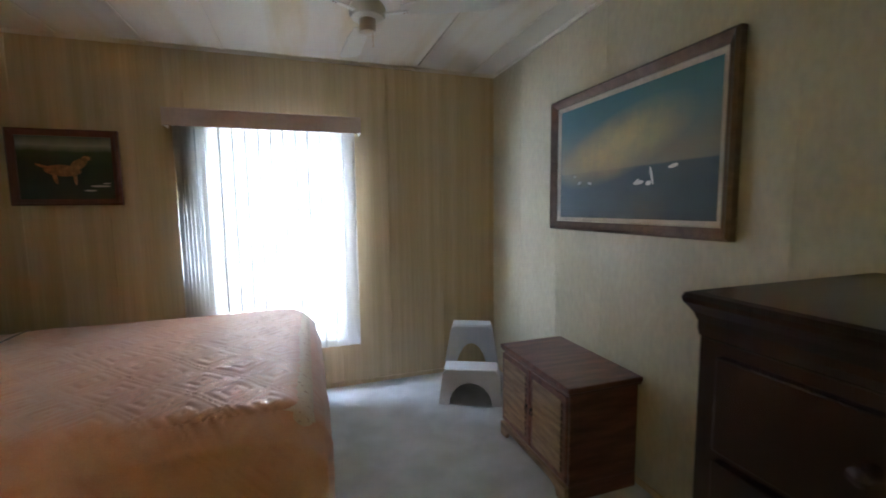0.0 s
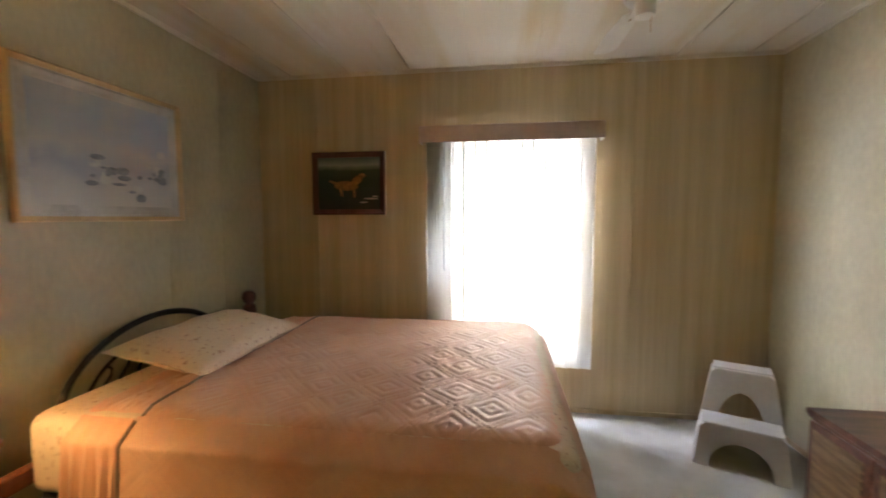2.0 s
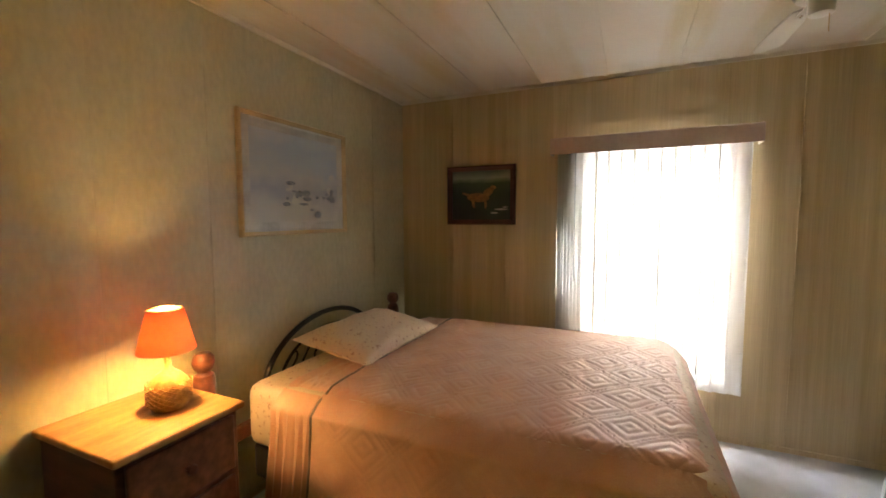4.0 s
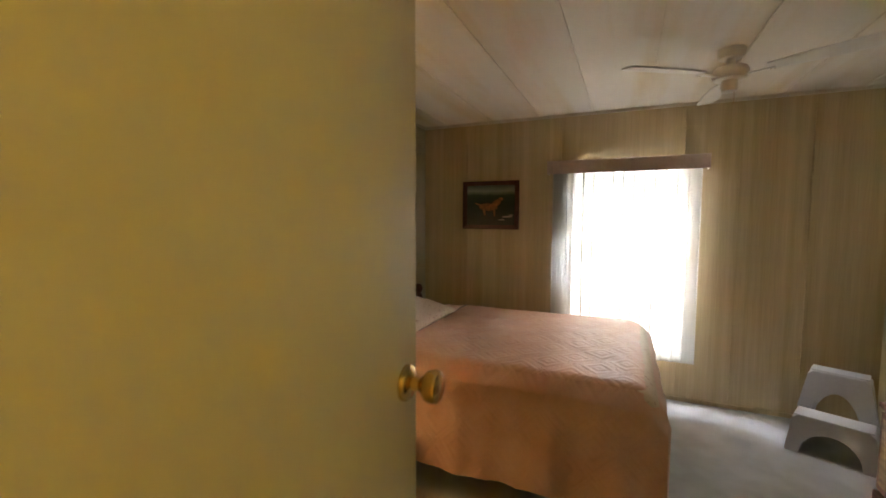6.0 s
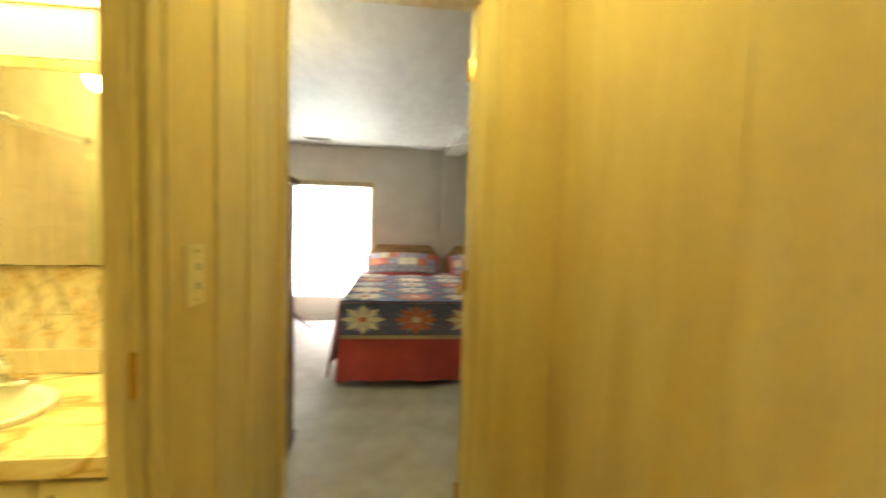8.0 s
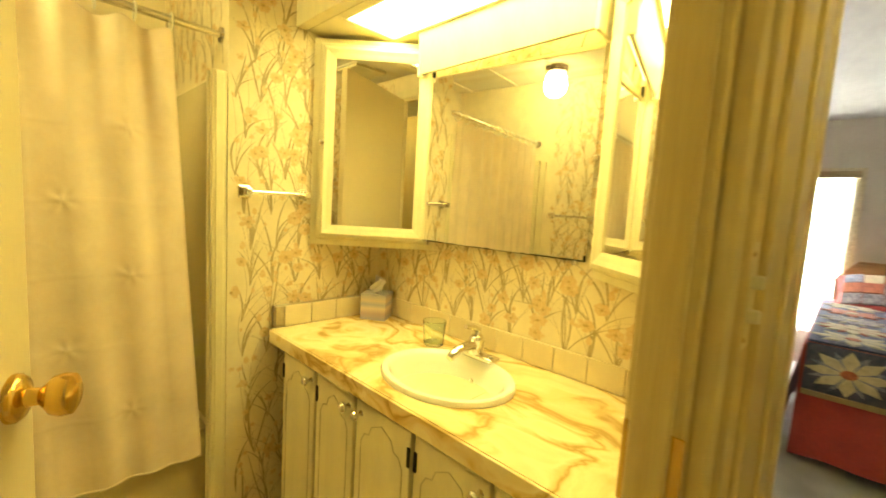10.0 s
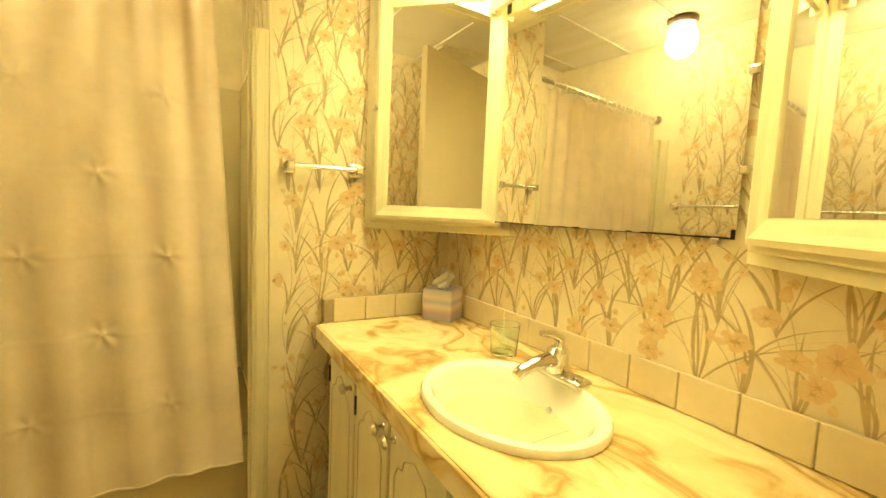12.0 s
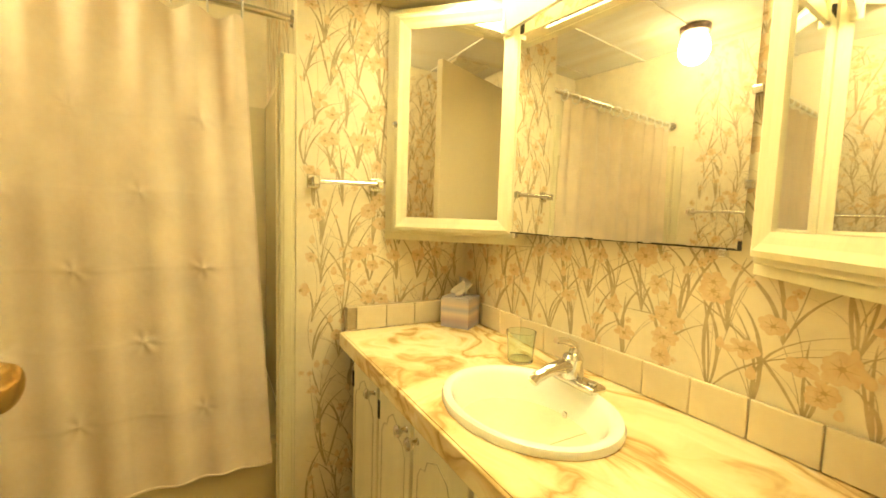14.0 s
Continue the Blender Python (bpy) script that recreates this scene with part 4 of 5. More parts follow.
# ---- far bedroom ----
def make_far_bed():
    x0, x1, y0, y1, top = XF + 0.12, -1.98, -4.50, -2.55, 0.64
    b = thing("quilt_bed", pose(0, 0, 0), "king bed with a star patchwork quilt and red bedspread", "bed")
    part("base", box(x0, x1 - 0.06, y0 + 0.06, y1 - 0.06, 0.12, 0.34, 0.01), M_BASE, b)
    part("mattress", box(x0, x1 - 0.03, y0 + 0.03, y1 - 0.03, 0.341, top - 0.02, 0.04, 3), M_RED, b, smooth=True)
    for x in (x0 + 0.1, x1 - 0.2):
        for y in (y0 + 0.15, y1 - 0.15):
            part("leg", box(x - 0.03, x + 0.03, y - 0.03, y + 0.03, 0.0, 0.119), M_BASE, b)
    def drape(u, v):
        s = v * (x1 - x0 + 0.57)
        L = x1 - x0
        y = y0 - 0.02 + u * (y1 - y0 + 0.04)
        if s < L:
            x, z = x0 + s, top
        else:
            q = s - L
            x, z = x1 + 0.006 + max(0, q - 0.28) * (0.30 + 0.06 * math.sin(y * 19)), top - q
        z += 0.006 * noise.noise(Vector((x * 5, y * 5, 0)))
        return Vector((x, y, z))
    part("bedspread", sheet(60, 70, drape), M_RED, b, "red bedspread hanging at the foot", smooth=True)
    def side(u, v):
        x = x0 + 0.1 + u * (x1 - x0 - 0.08)
        q = v * 0.58
        return Vector((x, y0 - 0.015 - 0.10 * v * (0.4 + 0.6 * u) - 0.02 * math.sin(x * 13) * v, top - q))
    part("side_drop", sheet(50, 16, side), M_RED, b, smooth=True)
    q = part("quilt", box(x0 + 0.3, x1 - 0.01, y0 - 0.005, y1 + 0.005, top + 0.008, top + 0.020, 0.004), M_NAVY, b, "patchwork quilt")
    part("quilt_edge", boxes([(x1 + 0.012, x1 + 0.020, y0 - 0.005, y1 + 0.005, top - 0.240, top + 0.008)], 0.002), M_NAVY, b, "dark quilt border")
    part("binding", box(x1 + 0.013, x1 + 0.028, y0 - 0.005, y1 + 0.005, top - 0.268, top - 0.241, 0.003), M_TAN, b, "tan quilt binding")
    rnd = random.Random(3)
    def star(r, odd):
        """Every second pointed petal of a pieced sixteen-petal star in the x, y plane."""
        bm = bmesh.new()
        c0, c1 = bm.verts.new((0, 0, 0)), bm.verts.new((0, 0, 0.004))
        for k in range(odd, 16, 2):
            a, h, rr, zt = k * math.pi / 8, math.pi / (17 if odd else 9.5), r * (0.96 if odd else 1.0), 0.004 if odd else 0.0055
            p = [(0.62 * rr, -h), (rr, 0), (0.62 * rr, h)]
            lo = [c0] + [bm.verts.new((q * math.cos(a + g), q * math.sin(a + g), 0.0)) for q, g in p]
            hi = [c1] + [bm.verts.new((0.97 * q * math.cos(a + g), 0.97 * q * math.sin(a + g), zt)) for q, g in p]
            bm.faces.new(hi)
            for i in (1, 2):
                bm.faces.new((lo[i], lo[i + 1], hi[i + 1], hi[i]))
        return bm
    n = 5
    pairs = ((M_CREAMC, M_NAVY2), (M_RUST, M_GREYC), (M_CREAMC, M_RUST), (M_CREAMC, M_NAVY2), (M_GREYC, M_CREAMC))
    names = ("cream and navy star", "rust and grey print star", "cream and rust star", "cream and navy star", "grey print and cream star")
    def place_star(m, r, k):
        bm = star(r, 0)
        bmesh.ops.transform(bm, matrix=m, verts=bm.verts)
        st = part("star", bm, pairs[k][0], q, names[k])
        bm = star(r, 1)
        bmesh.ops.transform(bm, matrix=m, verts=bm.verts)
        part("star_petals", bm, pairs[k][1], q)
        part("star_heart", lathe([(0.2 * r, 0.003), (0.19 * r, 0.007), (0.0, 0.0075)], 10, m), pairs[(k + 1) % 5][0], q)
    for j in range(n):
        yc = y0 + 0.165 + (y1 - y0 - 0.33) * j / (n - 1)
        place_star(pose(x1 + 0.0205, yc, top - 0.118, 0, 90, 0) @ Matrix.Diagonal((0.68, 1.0, 1.0, 1.0)), 0.172, j % 5)
        for i in range(5):
            place_star(pose(x1 - 0.19 - 0.33 * i, yc, top + 0.0205), 0.168, (i * 2 + j) % 5)
    patch = None
    for i in range(5):
        for j in range(n - 1):
            yc = y0 + 0.165 + (y1 - y0 - 0.33) * (j + 0.5) / (n - 1)
            if patch is None:
                patch = o = part("square_patch", box(-0.03, 0.03, -0.03, 0.03, 0.0, 0.0045, 0.002), M_RED, q, "red square patch")
            else:
                o = new("square_patch", patch.data)
                o.parent = q
            o.location = (x1 - 0.355 - 0.33 * i, yc, top + 0.0205)
    return b


make_far_bed()
hb = thing("oak_headboard", pose(XF + 0.02, -3.99, 0), "oak panel headboard with clipped corners", "headboard", "headboards of the far bed")
part("panel", prism([(-0.47, 0.30), (0.47, 0.30), (0.47, 0.80), (0.33, 0.965), (-0.33, 0.965), (-0.47, 0.80)], 0.03, pose(0.045, 0, 0, 0, 0, 90), 0.004), M_OAK, hb)
part("cap", prism([(-0.49, 0.80), (-0.335, 0.985), (0.335, 0.985), (0.49, 0.80), (0.47, 0.80), (0.33, 0.966), (-0.33, 0.966), (-0.47, 0.80)], 0.045, pose(0.052, 0, 0, 0, 0, 90)), M_OAK, hb, "raised oak edge")
for s in (-0.42, 0.42):
    part("leg", box(0.016, 0.044, s - 0.03, s + 0.03, 0.0, 0.30), M_OAK, hb)
copy_thing(hb, pose(XF + 0.02, -3.0, 0))
for y in (-4.0, -3.0):
    pl = make_pillow("sham_pillow", pose(XF + 0.36, y, 0.66, 0, 38, 0), 0.46, 0.90, 0.16, M_RED, "red-backed pillow in a patchwork sham", "pillows of the far bed")
    rnd = random.Random(int(-y))
    for i in range(3):
        for j in range(7):
            a, b2 = (-0.16 + 0.12 * i) / 0.23, (-0.345 + 0.115 * j) / 0.45
            zz = 0.083 + 0.08 * ((1 - abs(a) ** 2.6) * (1 - abs(b2) ** 2.6)) ** 0.55
            pt = part("patch", box(-0.058, 0.058, -0.056, 0.056, -0.008, 0.004, 0.004), M_GREYC if i == 2 else rnd.choice((M_RUST, M_NAVY2, M_CREAMC, M_GREYC, M_CREAMC)), pl)
            pt.matrix_local = pose(-0.16 + 0.12 * i, -0.345 + 0.115 * j, zz, -25 * b2 * abs(b2), 18 * a * abs(a), 0)


def make_wardrobe():
    w = thing("wardrobe", pose(-0.94, -5.0, 0, 0, 0, 90), "tall brown wooden chest near the doorway", "wardrobe")
    part("body", box(-0.33, 0.34, -0.25, 0.25, 0.06, 1.45, 0.006), M_BROWN, w)
    part("cornice", box(-0.35, 0.36, -0.27, 0.275, 1.45, 1.49, 0.01), M_BROWN, w)
    part("plinth", box(-0.34, 0.35, -0.26, 0.262, 0.0, 0.06), M_BROWN, w)
    for k in range(5):
        z = 0.09 + 0.27 * k
        d = part("drawer", box(-0.31, 0.32, 0.2505, 0.266, z, z + 0.25, 0.005), M_BROWN, w)
        for x in (-0.16, 0.17):
            part("knob", lathe([(0.006, 0), (0.006, 0.012), (0.014, 0.02), (0.0, 0.028)], 12, pose(x, 0.266, z + 0.125, -90, 0, 0)), M_BRASS, d, smooth=True)


def make_stand():
    t = thing("coat_stand", pose(-3.55, -5.30, 0), "dark wooden coat stand with splayed feet", "coat stand")
    part("pole", lathe([(0.03, 0.22), (0.026, 0.5), (0.022, 1.0), (0.02, 1.62), (0.03, 1.66), (0.0, 1.70)], 16), M_DARK, t, smooth=True)
    for k in range(4):
        a = radians(20 + 90 * k)
        part("foot", tube([(0.02 * math.cos(a), 0.02 * math.sin(a), 0.30), (0.12 * math.cos(a), 0.12 * math.sin(a), 0.16), (0.24 * math.cos(a), 0.24 * math.sin(a), 0.05), (0.30 * math.cos(a), 0.30 * math.sin(a), 0.015)], [0.02, 0.022, 0.018, 0.014], 8), M_DARK, t, smooth=True)
        part("hook", tube([(0.02 * math.cos(a), 0.02 * math.sin(a), 1.55), (0.07 * math.cos(a), 0.07 * math.sin(a), 1.57), (0.085 * math.cos(a), 0.085 * math.sin(a), 1.62)], 0.007, 6), M_DARK, t, smooth=True)


make_wardrobe()
make_stand()
v = thing("ceiling_vent", pose(-3.75, -5.0, H), "pale metal ceiling air vent", "vent")
part("frame", box(-0.07, 0.07, -0.15, 0.15, -0.008, -0.001, 0.002), M_WHITEW, v)
# dark strips on the frame paint in the shaded gaps between the slats
for k in range(6):
    part("slat", box(-0.052 + 0.018 * k, -0.042 + 0.018 * k, -0.13, 0.13, -0.011, -0.0085), M_GAPSHADE, v)

f = make_fan(pose(-2.4, -3.39, H - 0.0715), "pale ceiling fan with a brass body in the far bedroom", M_WHITE)
part("light_plate", lathe([(0.05, -0.245), (0.06, -0.226)], 20), M_BRASS, f, "brass light plate", smooth=True)

p = thing("pendant_light", pose(-0.86, -4.73, H), "lit bell-shaped glass ceiling lamp", "ceiling light")
part("canopy", lathe([(0.05, -0.02), (0.055, -0.001)], 20), M_BRASS, p, smooth=True)
part("stem", tube([(0, 0, -0.02), (0, 0, -0.22)], 0.006, 8), M_BRASS, p)
sh = part("shade", lathe([(0.062, -0.325), (0.052, -0.30), (0.036, -0.265), (0.022, -0.235), (0.015, -0.22)], 24), M_OPAL2, p, "glowing bell glass shade", smooth=True)

sd = thing("roller_shade", pose(XF + 0.03, (W2[0] + W2[1]) / 2, 0), "sheer white window shade glowing with daylight", "shade")
part("cloth", sheet(40, 2, lambda u, v: Vector((0.006 * math.sin(u * 60), -0.48 + 0.96 * u, 0.31 + 1.38 * v))), thin("sheer_shade", (0.9, 0.9, 0.88), 0.6), sd, smooth=True)
part("header", box(-0.02, 0.025, -0.53, 0.53, 1.69, 1.75, 0.004), M_TAN, sd, "tan shade header")
seam("trim_window_2", [(XF, XF + 0.015, W2[0] - 0.06, W2[0], 0.24, 1.78), (XF, XF + 0.015, W2[1], W2[1] + 0.06, 0.24, 1.78), (XF, XF + 0.015, W2[0], W2[1], 1.722, 1.78)], M_CREAMC)


# ---- bathroom ----
CX, CZ = 0.288, 0.765   # counter front and height


def make_vanity():
    ys = [-5.80, -5.565, -5.345, -5.10, -4.86, YB - 0.002]
    for k, (a, b) in enumerate(zip(ys, ys[1:])):
        v = thing("vanity_cabinet", pose(0, (a + b) / 2, 0), "cream painted vanity unit with a routed door", "cabinet", "vanity units")
        w = b - a
        part("body", box(XD + 0.003, 0.245, -w / 2 + 0.001, w / 2 - 0.001, 0.08, 0.715), M_CABINET, v)
        part("toe_kick", box(XD + 0.01, 0.19, -w / 2 + 0.001, w / 2 - 0.001, 0.006, 0.08), M_BROWN, v)
        d = part("door", box(0.246, 0.262, -w / 2 + 0.008, w / 2 - 0.008, 0.10, 0.69, 0.003), M_CABINET, v)
        hw = w / 2 - 0.035
        path = [(-hw, 0.14), (hw, 0.14), (hw, 0.58), (hw - 0.015, 0.605), (hw - 0.035, 0.61), (hw - 0.045, 0.635), (0, 0.655), (-hw + 0.045, 0.635), (-hw + 0.035, 0.61), (-hw + 0.015, 0.605), (-hw, 0.58), (-hw, 0.14)]
        part("routed_line", tube([(0.2625, y, z) for y, z in path], 0.0015, 5), M_ROUTE, d, "brown routed line")
        ky = (w / 2 - 0.03) * (1 if k in (0, 1, 3) else -1)
        part("knob", lathe([(0.009, 0), (0.006, 0.004), (0.006, 0.014), (0.013, 0.018), (0.015, 0.024), (0.010, 0.030), (0.0, 0.031)], 16, pose(0.262, ky, 0.655, 0, 90, 0)), M_CHROME, d, "chrome knob", smooth=True)
        part("hinge", box(0.262, 0.266, (-1 if k in (0, 1, 3) else 1) * (w / 2 - 0.012) - 0.005, (-1 if k in (0, 1, 3) else 1) * (w / 2 - 0.012) + 0.005, 0.60, 0.65, 0.001), M_BLACK, d, "black hinge")


SK = (0.085, -5.17)   # sink centre


def make_counter():
    bm = bmesh.new()
    n = 48
    hole = [(SK[0] + 0.148 * math.cos(2 * math.pi * k / n), SK[1] + 0.182 * math.sin(2 * math.pi * k / n)) for k in range(n)]
    x0, x1, y0, y1 = XD + 0.002, CX, YT + 0.04, YB - 0.002
    def edge(k):
        a = 2 * math.pi * k / n
        c, s = math.cos(a), math.sin(a)
        t = min([q for q in (((x1 if c > 0 else x0) - SK[0]) / c if abs(c) > 1e-6 else 9, ((y1 if s > 0 else y0) - SK[1]) / s if abs(s) > 1e-6 else 9) if q > 0])
        return (SK[0] + c * t, SK[1] + s * t)
    outer = [edge(k) for k in range(n)]
    corners = [(x1, y1), (x0, y1), (x0, y0), (x1, y0)]
    for q in corners:
        i = min(range(n), key=lambda k: (outer[k][0] - q[0]) ** 2 + (outer[k][1] - q[1]) ** 2)
        outer[i] = q
    vt = [[bm.verts.new((x, y, CZ)) for x, y in ring] for ring in (hole, outer)]
    vb = [[bm.verts.new((x, y, CZ - 0.042)) for x, y in ring] for ring in (hole, outer)]
    for k in range(n):
        j = (k + 1) % n
        bm.faces.new((vt[0][k], vt[0][j], vt[1][j], vt[1][k]))
        bm.faces.new((vb[0][k], vb[1][k], vb[1][j], vb[0][j]))
        bm.faces.new((vt[1][k], vt[1][j], vb[1][j], vb[1][k]))
        bm.faces.new((vt[0][j], vt[0][k], vb[0][k], vb[0][j]))
    c = thing("countertop", pose(0, 0, 0), "glossy honey onyx-pattern laminate countertop", "countertop")
    part("slab", bm, M_MARBLE, c)
    part("front_edge", box(x1 + 0.0005, x1 + 0.008, y0, y1, CZ - 0.046, CZ - 0.001, 0.002), M_MARBLE, c, "onyx-pattern front edge band")


def make_sink():
    s = thing("sink", pose(SK[0], SK[1], CZ), "oval almond drop-in sink", "sink")
    n = 48
    prof = [(1.045, 0.0005), (1.05, 0.006), (1.03, 0.014), (0.99, 0.017), (0.93, 0.014), (0.885, 0.004), (0.84, -0.02), (0.76, -0.06), (0.62, -0.10), (0.42, -0.128), (0.18, -0.138), (0.075, -0.140)]
    bm = bmesh.new()
    rings = []
    for r, z in prof:
        shift = -0.0 if r > 0.9 else 0.02 * (1 - r)
        rings.append([bm.verts.new((shift + r * 0.158 * math.cos(2 * math.pi * k / n), r * 0.195 * math.sin(2 * math.pi * k / n), z)) for k in range(n)])
    for a, b in zip(rings, rings[1:]):
        for k in range(n):
            bm.faces.new((a[k], a[(k + 1) % n], b[(k + 1) % n], b[k]))
    bm.faces.new(rings[-1])
    part("basin", bm, M_SINK, s, smooth=True)
    part("drain", lathe([(0.022, -0.1395), (0.020, -0.1365), (0.008, -0.1362), (0.0, -0.136)], 20, pose(0.02, 0, 0)), M_CHROME, s, "chrome drain", smooth=True)
    part("overflow", lathe([(0.008, 0), (0.006, 0.002), (0, 0.0021)], 12, pose(-0.112, 0, -0.045, 0, 70, 0)), M_CHROME, s)


def make_faucet():
    f = thing("faucet", pose(SK[0] - 0.150, SK[1] - 0.02, CZ + 0.016), "chrome single-lever basin faucet", "faucet")
    part("base_plate", box(-0.024, 0.024, -0.078, 0.078, 0.0, 0.016, 0.007, 3), M_CHROME, f, smooth=True)
    part("body", lathe([(0.026, 0.014), (0.024, 0.03), (0.022, 0.048), (0.024, 0.058), (0.018, 0.068), (0.0, 0.072)], 20), M_CHROME, f, smooth=True)
    part("spout", tube([(0.0, 0, 0.036), (0.03, 0, 0.043), (0.07, 0, 0.040), (0.105, 0, 0.030), (0.118, 0, 0.020)], [0.017, 0.016, 0.014, 0.013, 0.012], 14), M_CHROME, f, smooth=True)
    part("lever", tube([(0.0, 0, 0.066), (-0.005, 0.0, 0.085), (0.02, 0.0, 0.098), (0.055, 0.0, 0.104)], [0.012, 0.010, 0.009, 0.007], 12), M_CHROME, f, smooth=True)
    for s in (-0.058, 0.058):
        part("cap", lathe([(0.010, 0.014), (0.010, 0.022), (0.0, 0.025)], 14, pose(0, s, 0)), M_CHROME, f, smooth=True)


def make_splash():
    s = thing("backsplash", pose(0, 0, CZ), "row of cream ceramic backsplash tiles", "backsplash", kind="structure")
    part("grout_bed", boxes([(XD + 0.001, XD + 0.006, YT + 0.012, YB - 0.002, 0.001, 0.074), (XD + 0.007, CX - 0.02, YT + 0.002, YT + 0.034, 0.001, 0.074)]), M_GROUT, s)
    bm = box(-0.005, 0.004, -0.0515, 0.0515, 0.002, 0.078, 0.0025)
    first = None
    y = YT + 0.095
    while y < YB - 0.04:
        if first is None:
            first = part("tile", bm, M_TILE, s)
            first.location = (XD + 0.011, y, 0)
        else:
            o = new("tile", first.data)
            o.parent, o.location = s, (XD + 0.011, y, 0)
        y += 0.1053
    x = XD + 0.073
    while x < CX - 0.06:
        o = new("tile", first.data)
        o.parent, o.location, o.rotation_euler.z = s, (x, YT + 0.039, 0), radians(-90)
        x += 0.1053


make_vanity()
make_counter()
make_sink()
make_faucet()
make_splash()


def make_corner_cabinet(name, m, w, h, hinge_side, label):
    """A mirror-doored corner cabinet: local x along its face, y out into the room, z up from its bottom."""
    c = thing(name, m, label, "medicine cabinet", "corner medicine cabinets")
    d = w / 2 - 0.005
    part("carcass", box(-w / 2, w / 2, -0.02, 0.0, 0.0, h, 0.002), M_CABINET, c)
    bm = bmesh.new()
    tri = [(-w / 2 + 0.004, -0.02), (w / 2 - 0.004, -0.02), (0.0, -d * 0.94)]
    lo = [bm.verts.new((x, y, 0.001)) for x, y in tri]
    hi = [bm.verts.new((x, y, h - 0.001)) for x, y in tri]
    bm.faces.new(lo)
    bm.faces.new(hi)
    for i in range(3):
        bm.faces.new((lo[i], lo[(i + 1) % 3], hi[(i + 1) % 3], hi[i]))
    part("corner_body", bm, M_CABINET, c)
    dw, dh = w - 0.075, h - 0.07
    door_ = part("door", box(-dw / 2 - 0.012, dw / 2 + 0.012, 0.0005, 0.016, 0.022, h - 0.022, 0.004), M_CABINET, c)
    fr = ring_frame(dw - 0.01, dh, 0.042, 0.016)
    bmesh.ops.transform(fr, matrix=pose(0, 0.016, h / 2, 0, 0, 180), verts=fr.verts)
    part("door_frame", fr, M_CABINET, door_, "moulded cream door frame")
    part("mirror", box(-dw / 2 + 0.042, dw / 2 - 0.042, 0.0165, 0.019, 0.078, h - 0.078), M_MIRROR, door_, "mirror glass")
    for z in (0.07, h - 0.12):
        part("hinge", box(hinge_side * (dw / 2 + 0.004) - 0.006, hinge_side * (dw / 2 + 0.004) + 0.006, 0.016, 0.021, z, z + 0.045, 0.0015), M_BLACK, door_, "black hinge")
    part("knob", lathe([(0.006, 0), (0.005, 0.010), (0.010, 0.014), (0.010, 0.020), (0.0, 0.023)], 14, pose(-hinge_side * (dw / 2 - 0.006), 0.016, h * 0.5, -90, 0, 0)), M_CHROME, door_, "chrome knob", smooth=True)
    return c


CB, CT = 1.065, 1.815
ax, ay, bx, by = 0.137, YT + 0.012, XD + 0.003, -5.535
ang = math.degrees(math.atan2(by - ay, bx - ax))
make_corner_cabinet("corner_cabinet", pose((ax + bx) / 2, (ay + by) / 2, CB, 0, 0, ang + 180), math.hypot(ax - bx, ay - by), CT - CB, -1, "cream corner medicine cabinet with a mirror door")
ax, ay, bx, by = XD + 0.010, -4.905, 0.095, YB - 0.016
ang = math.degrees(math.atan2(by - ay, bx - ax))
make_corner_cabinet("corner_cabinet", pose((ax + bx) / 2, (ay + by) / 2, CB, 0, 0, ang + 180), math.hypot(ax - bx, ay - by), CT - CB, 1, "cream corner medicine cabinet with a mirror door")

mr = thing("wall_mirror", pose(XD + 0.022, -5.24, 1.104, 0, 0, 3.6), "frameless wall mirror with a worn lower edge", "mirror")
part("mirror_sheet", box(0.004, 0.009, -0.33, 0.315, 0.0, 0.585), M_MIRROR, mr)
rnd = random.Random(5)
bm = bmesh.new()
y = -0.33
while y < 0.31:
    s = rnd.uniform(0.012, 0.05)
    box(0.0092, 0.0098, y, min(0.315, y + s), 0.0, rnd.uniform(0.001, 0.004), bm=bm)
    y += s
box(0.0092, 0.0100, 0.308, 0.315, 0.0, 0.018, bm=bm)
part("worn_edge", bm, M_BLACK, mr, "blackened worn silvering")
for y, z in ((-0.29, -0.006), (0.285, -0.006), (0.318, 0.285), (0.318, 0.12)):
    part("clip", box(0.001, 0.014, y - 0.008, y + 0.008, z - 0.008, z + 0.008, 0.003), M_CHROME, mr, "metal mirror clip")

# lit soffit over the vanity
so = thing("soffit_light", pose(0, 0, 0), "cream soffit with glowing light panels over the mirror", "light fixture")
part("fascia", box(0.165, 0.205, YT + 0.002, YB - 0.002, 1.83, H - 0.002, 0.003), M_CABINET, so, "cream soffit fascia")
for r in ((XD + 0.002, 0.164, YT + 0.002, YT + 0.20, 1.83, 1.85), (XD + 0.002, 0.164, YB - 0.20, YB - 0.002, 1.83, 1.85), (0.125, 0.164, YT + 0.201, YB - 0.201, 1.83, 1.85), (XD + 0.002, -0.075, YT + 0.201, YB - 0.201, 1.83, 1.85)):
    part("panel_frame", box(*r, 0.002), M_CABINET, so)
part("valance_board", prism([(-0.128, 1.70), (-0.115, 1.70), (-0.088, 1.829), (-0.101, 1.829)], 0.64, pose(0, -5.56, 0)), M_CABINET, so, "cream valance board")
for y in (-5.574, -4.919):
    part("valance_end", box(XD + 0.002, -0.104, y, y + 0.013, 1.69, 1.829, 0.002), M_CABINET, so)
part("diffuser", box(-0.074, 0.124, YT + 0.202, YB - 0.202, 1.836, 1.840), M_DIFF, so, "glowing yellow diffuser panel")
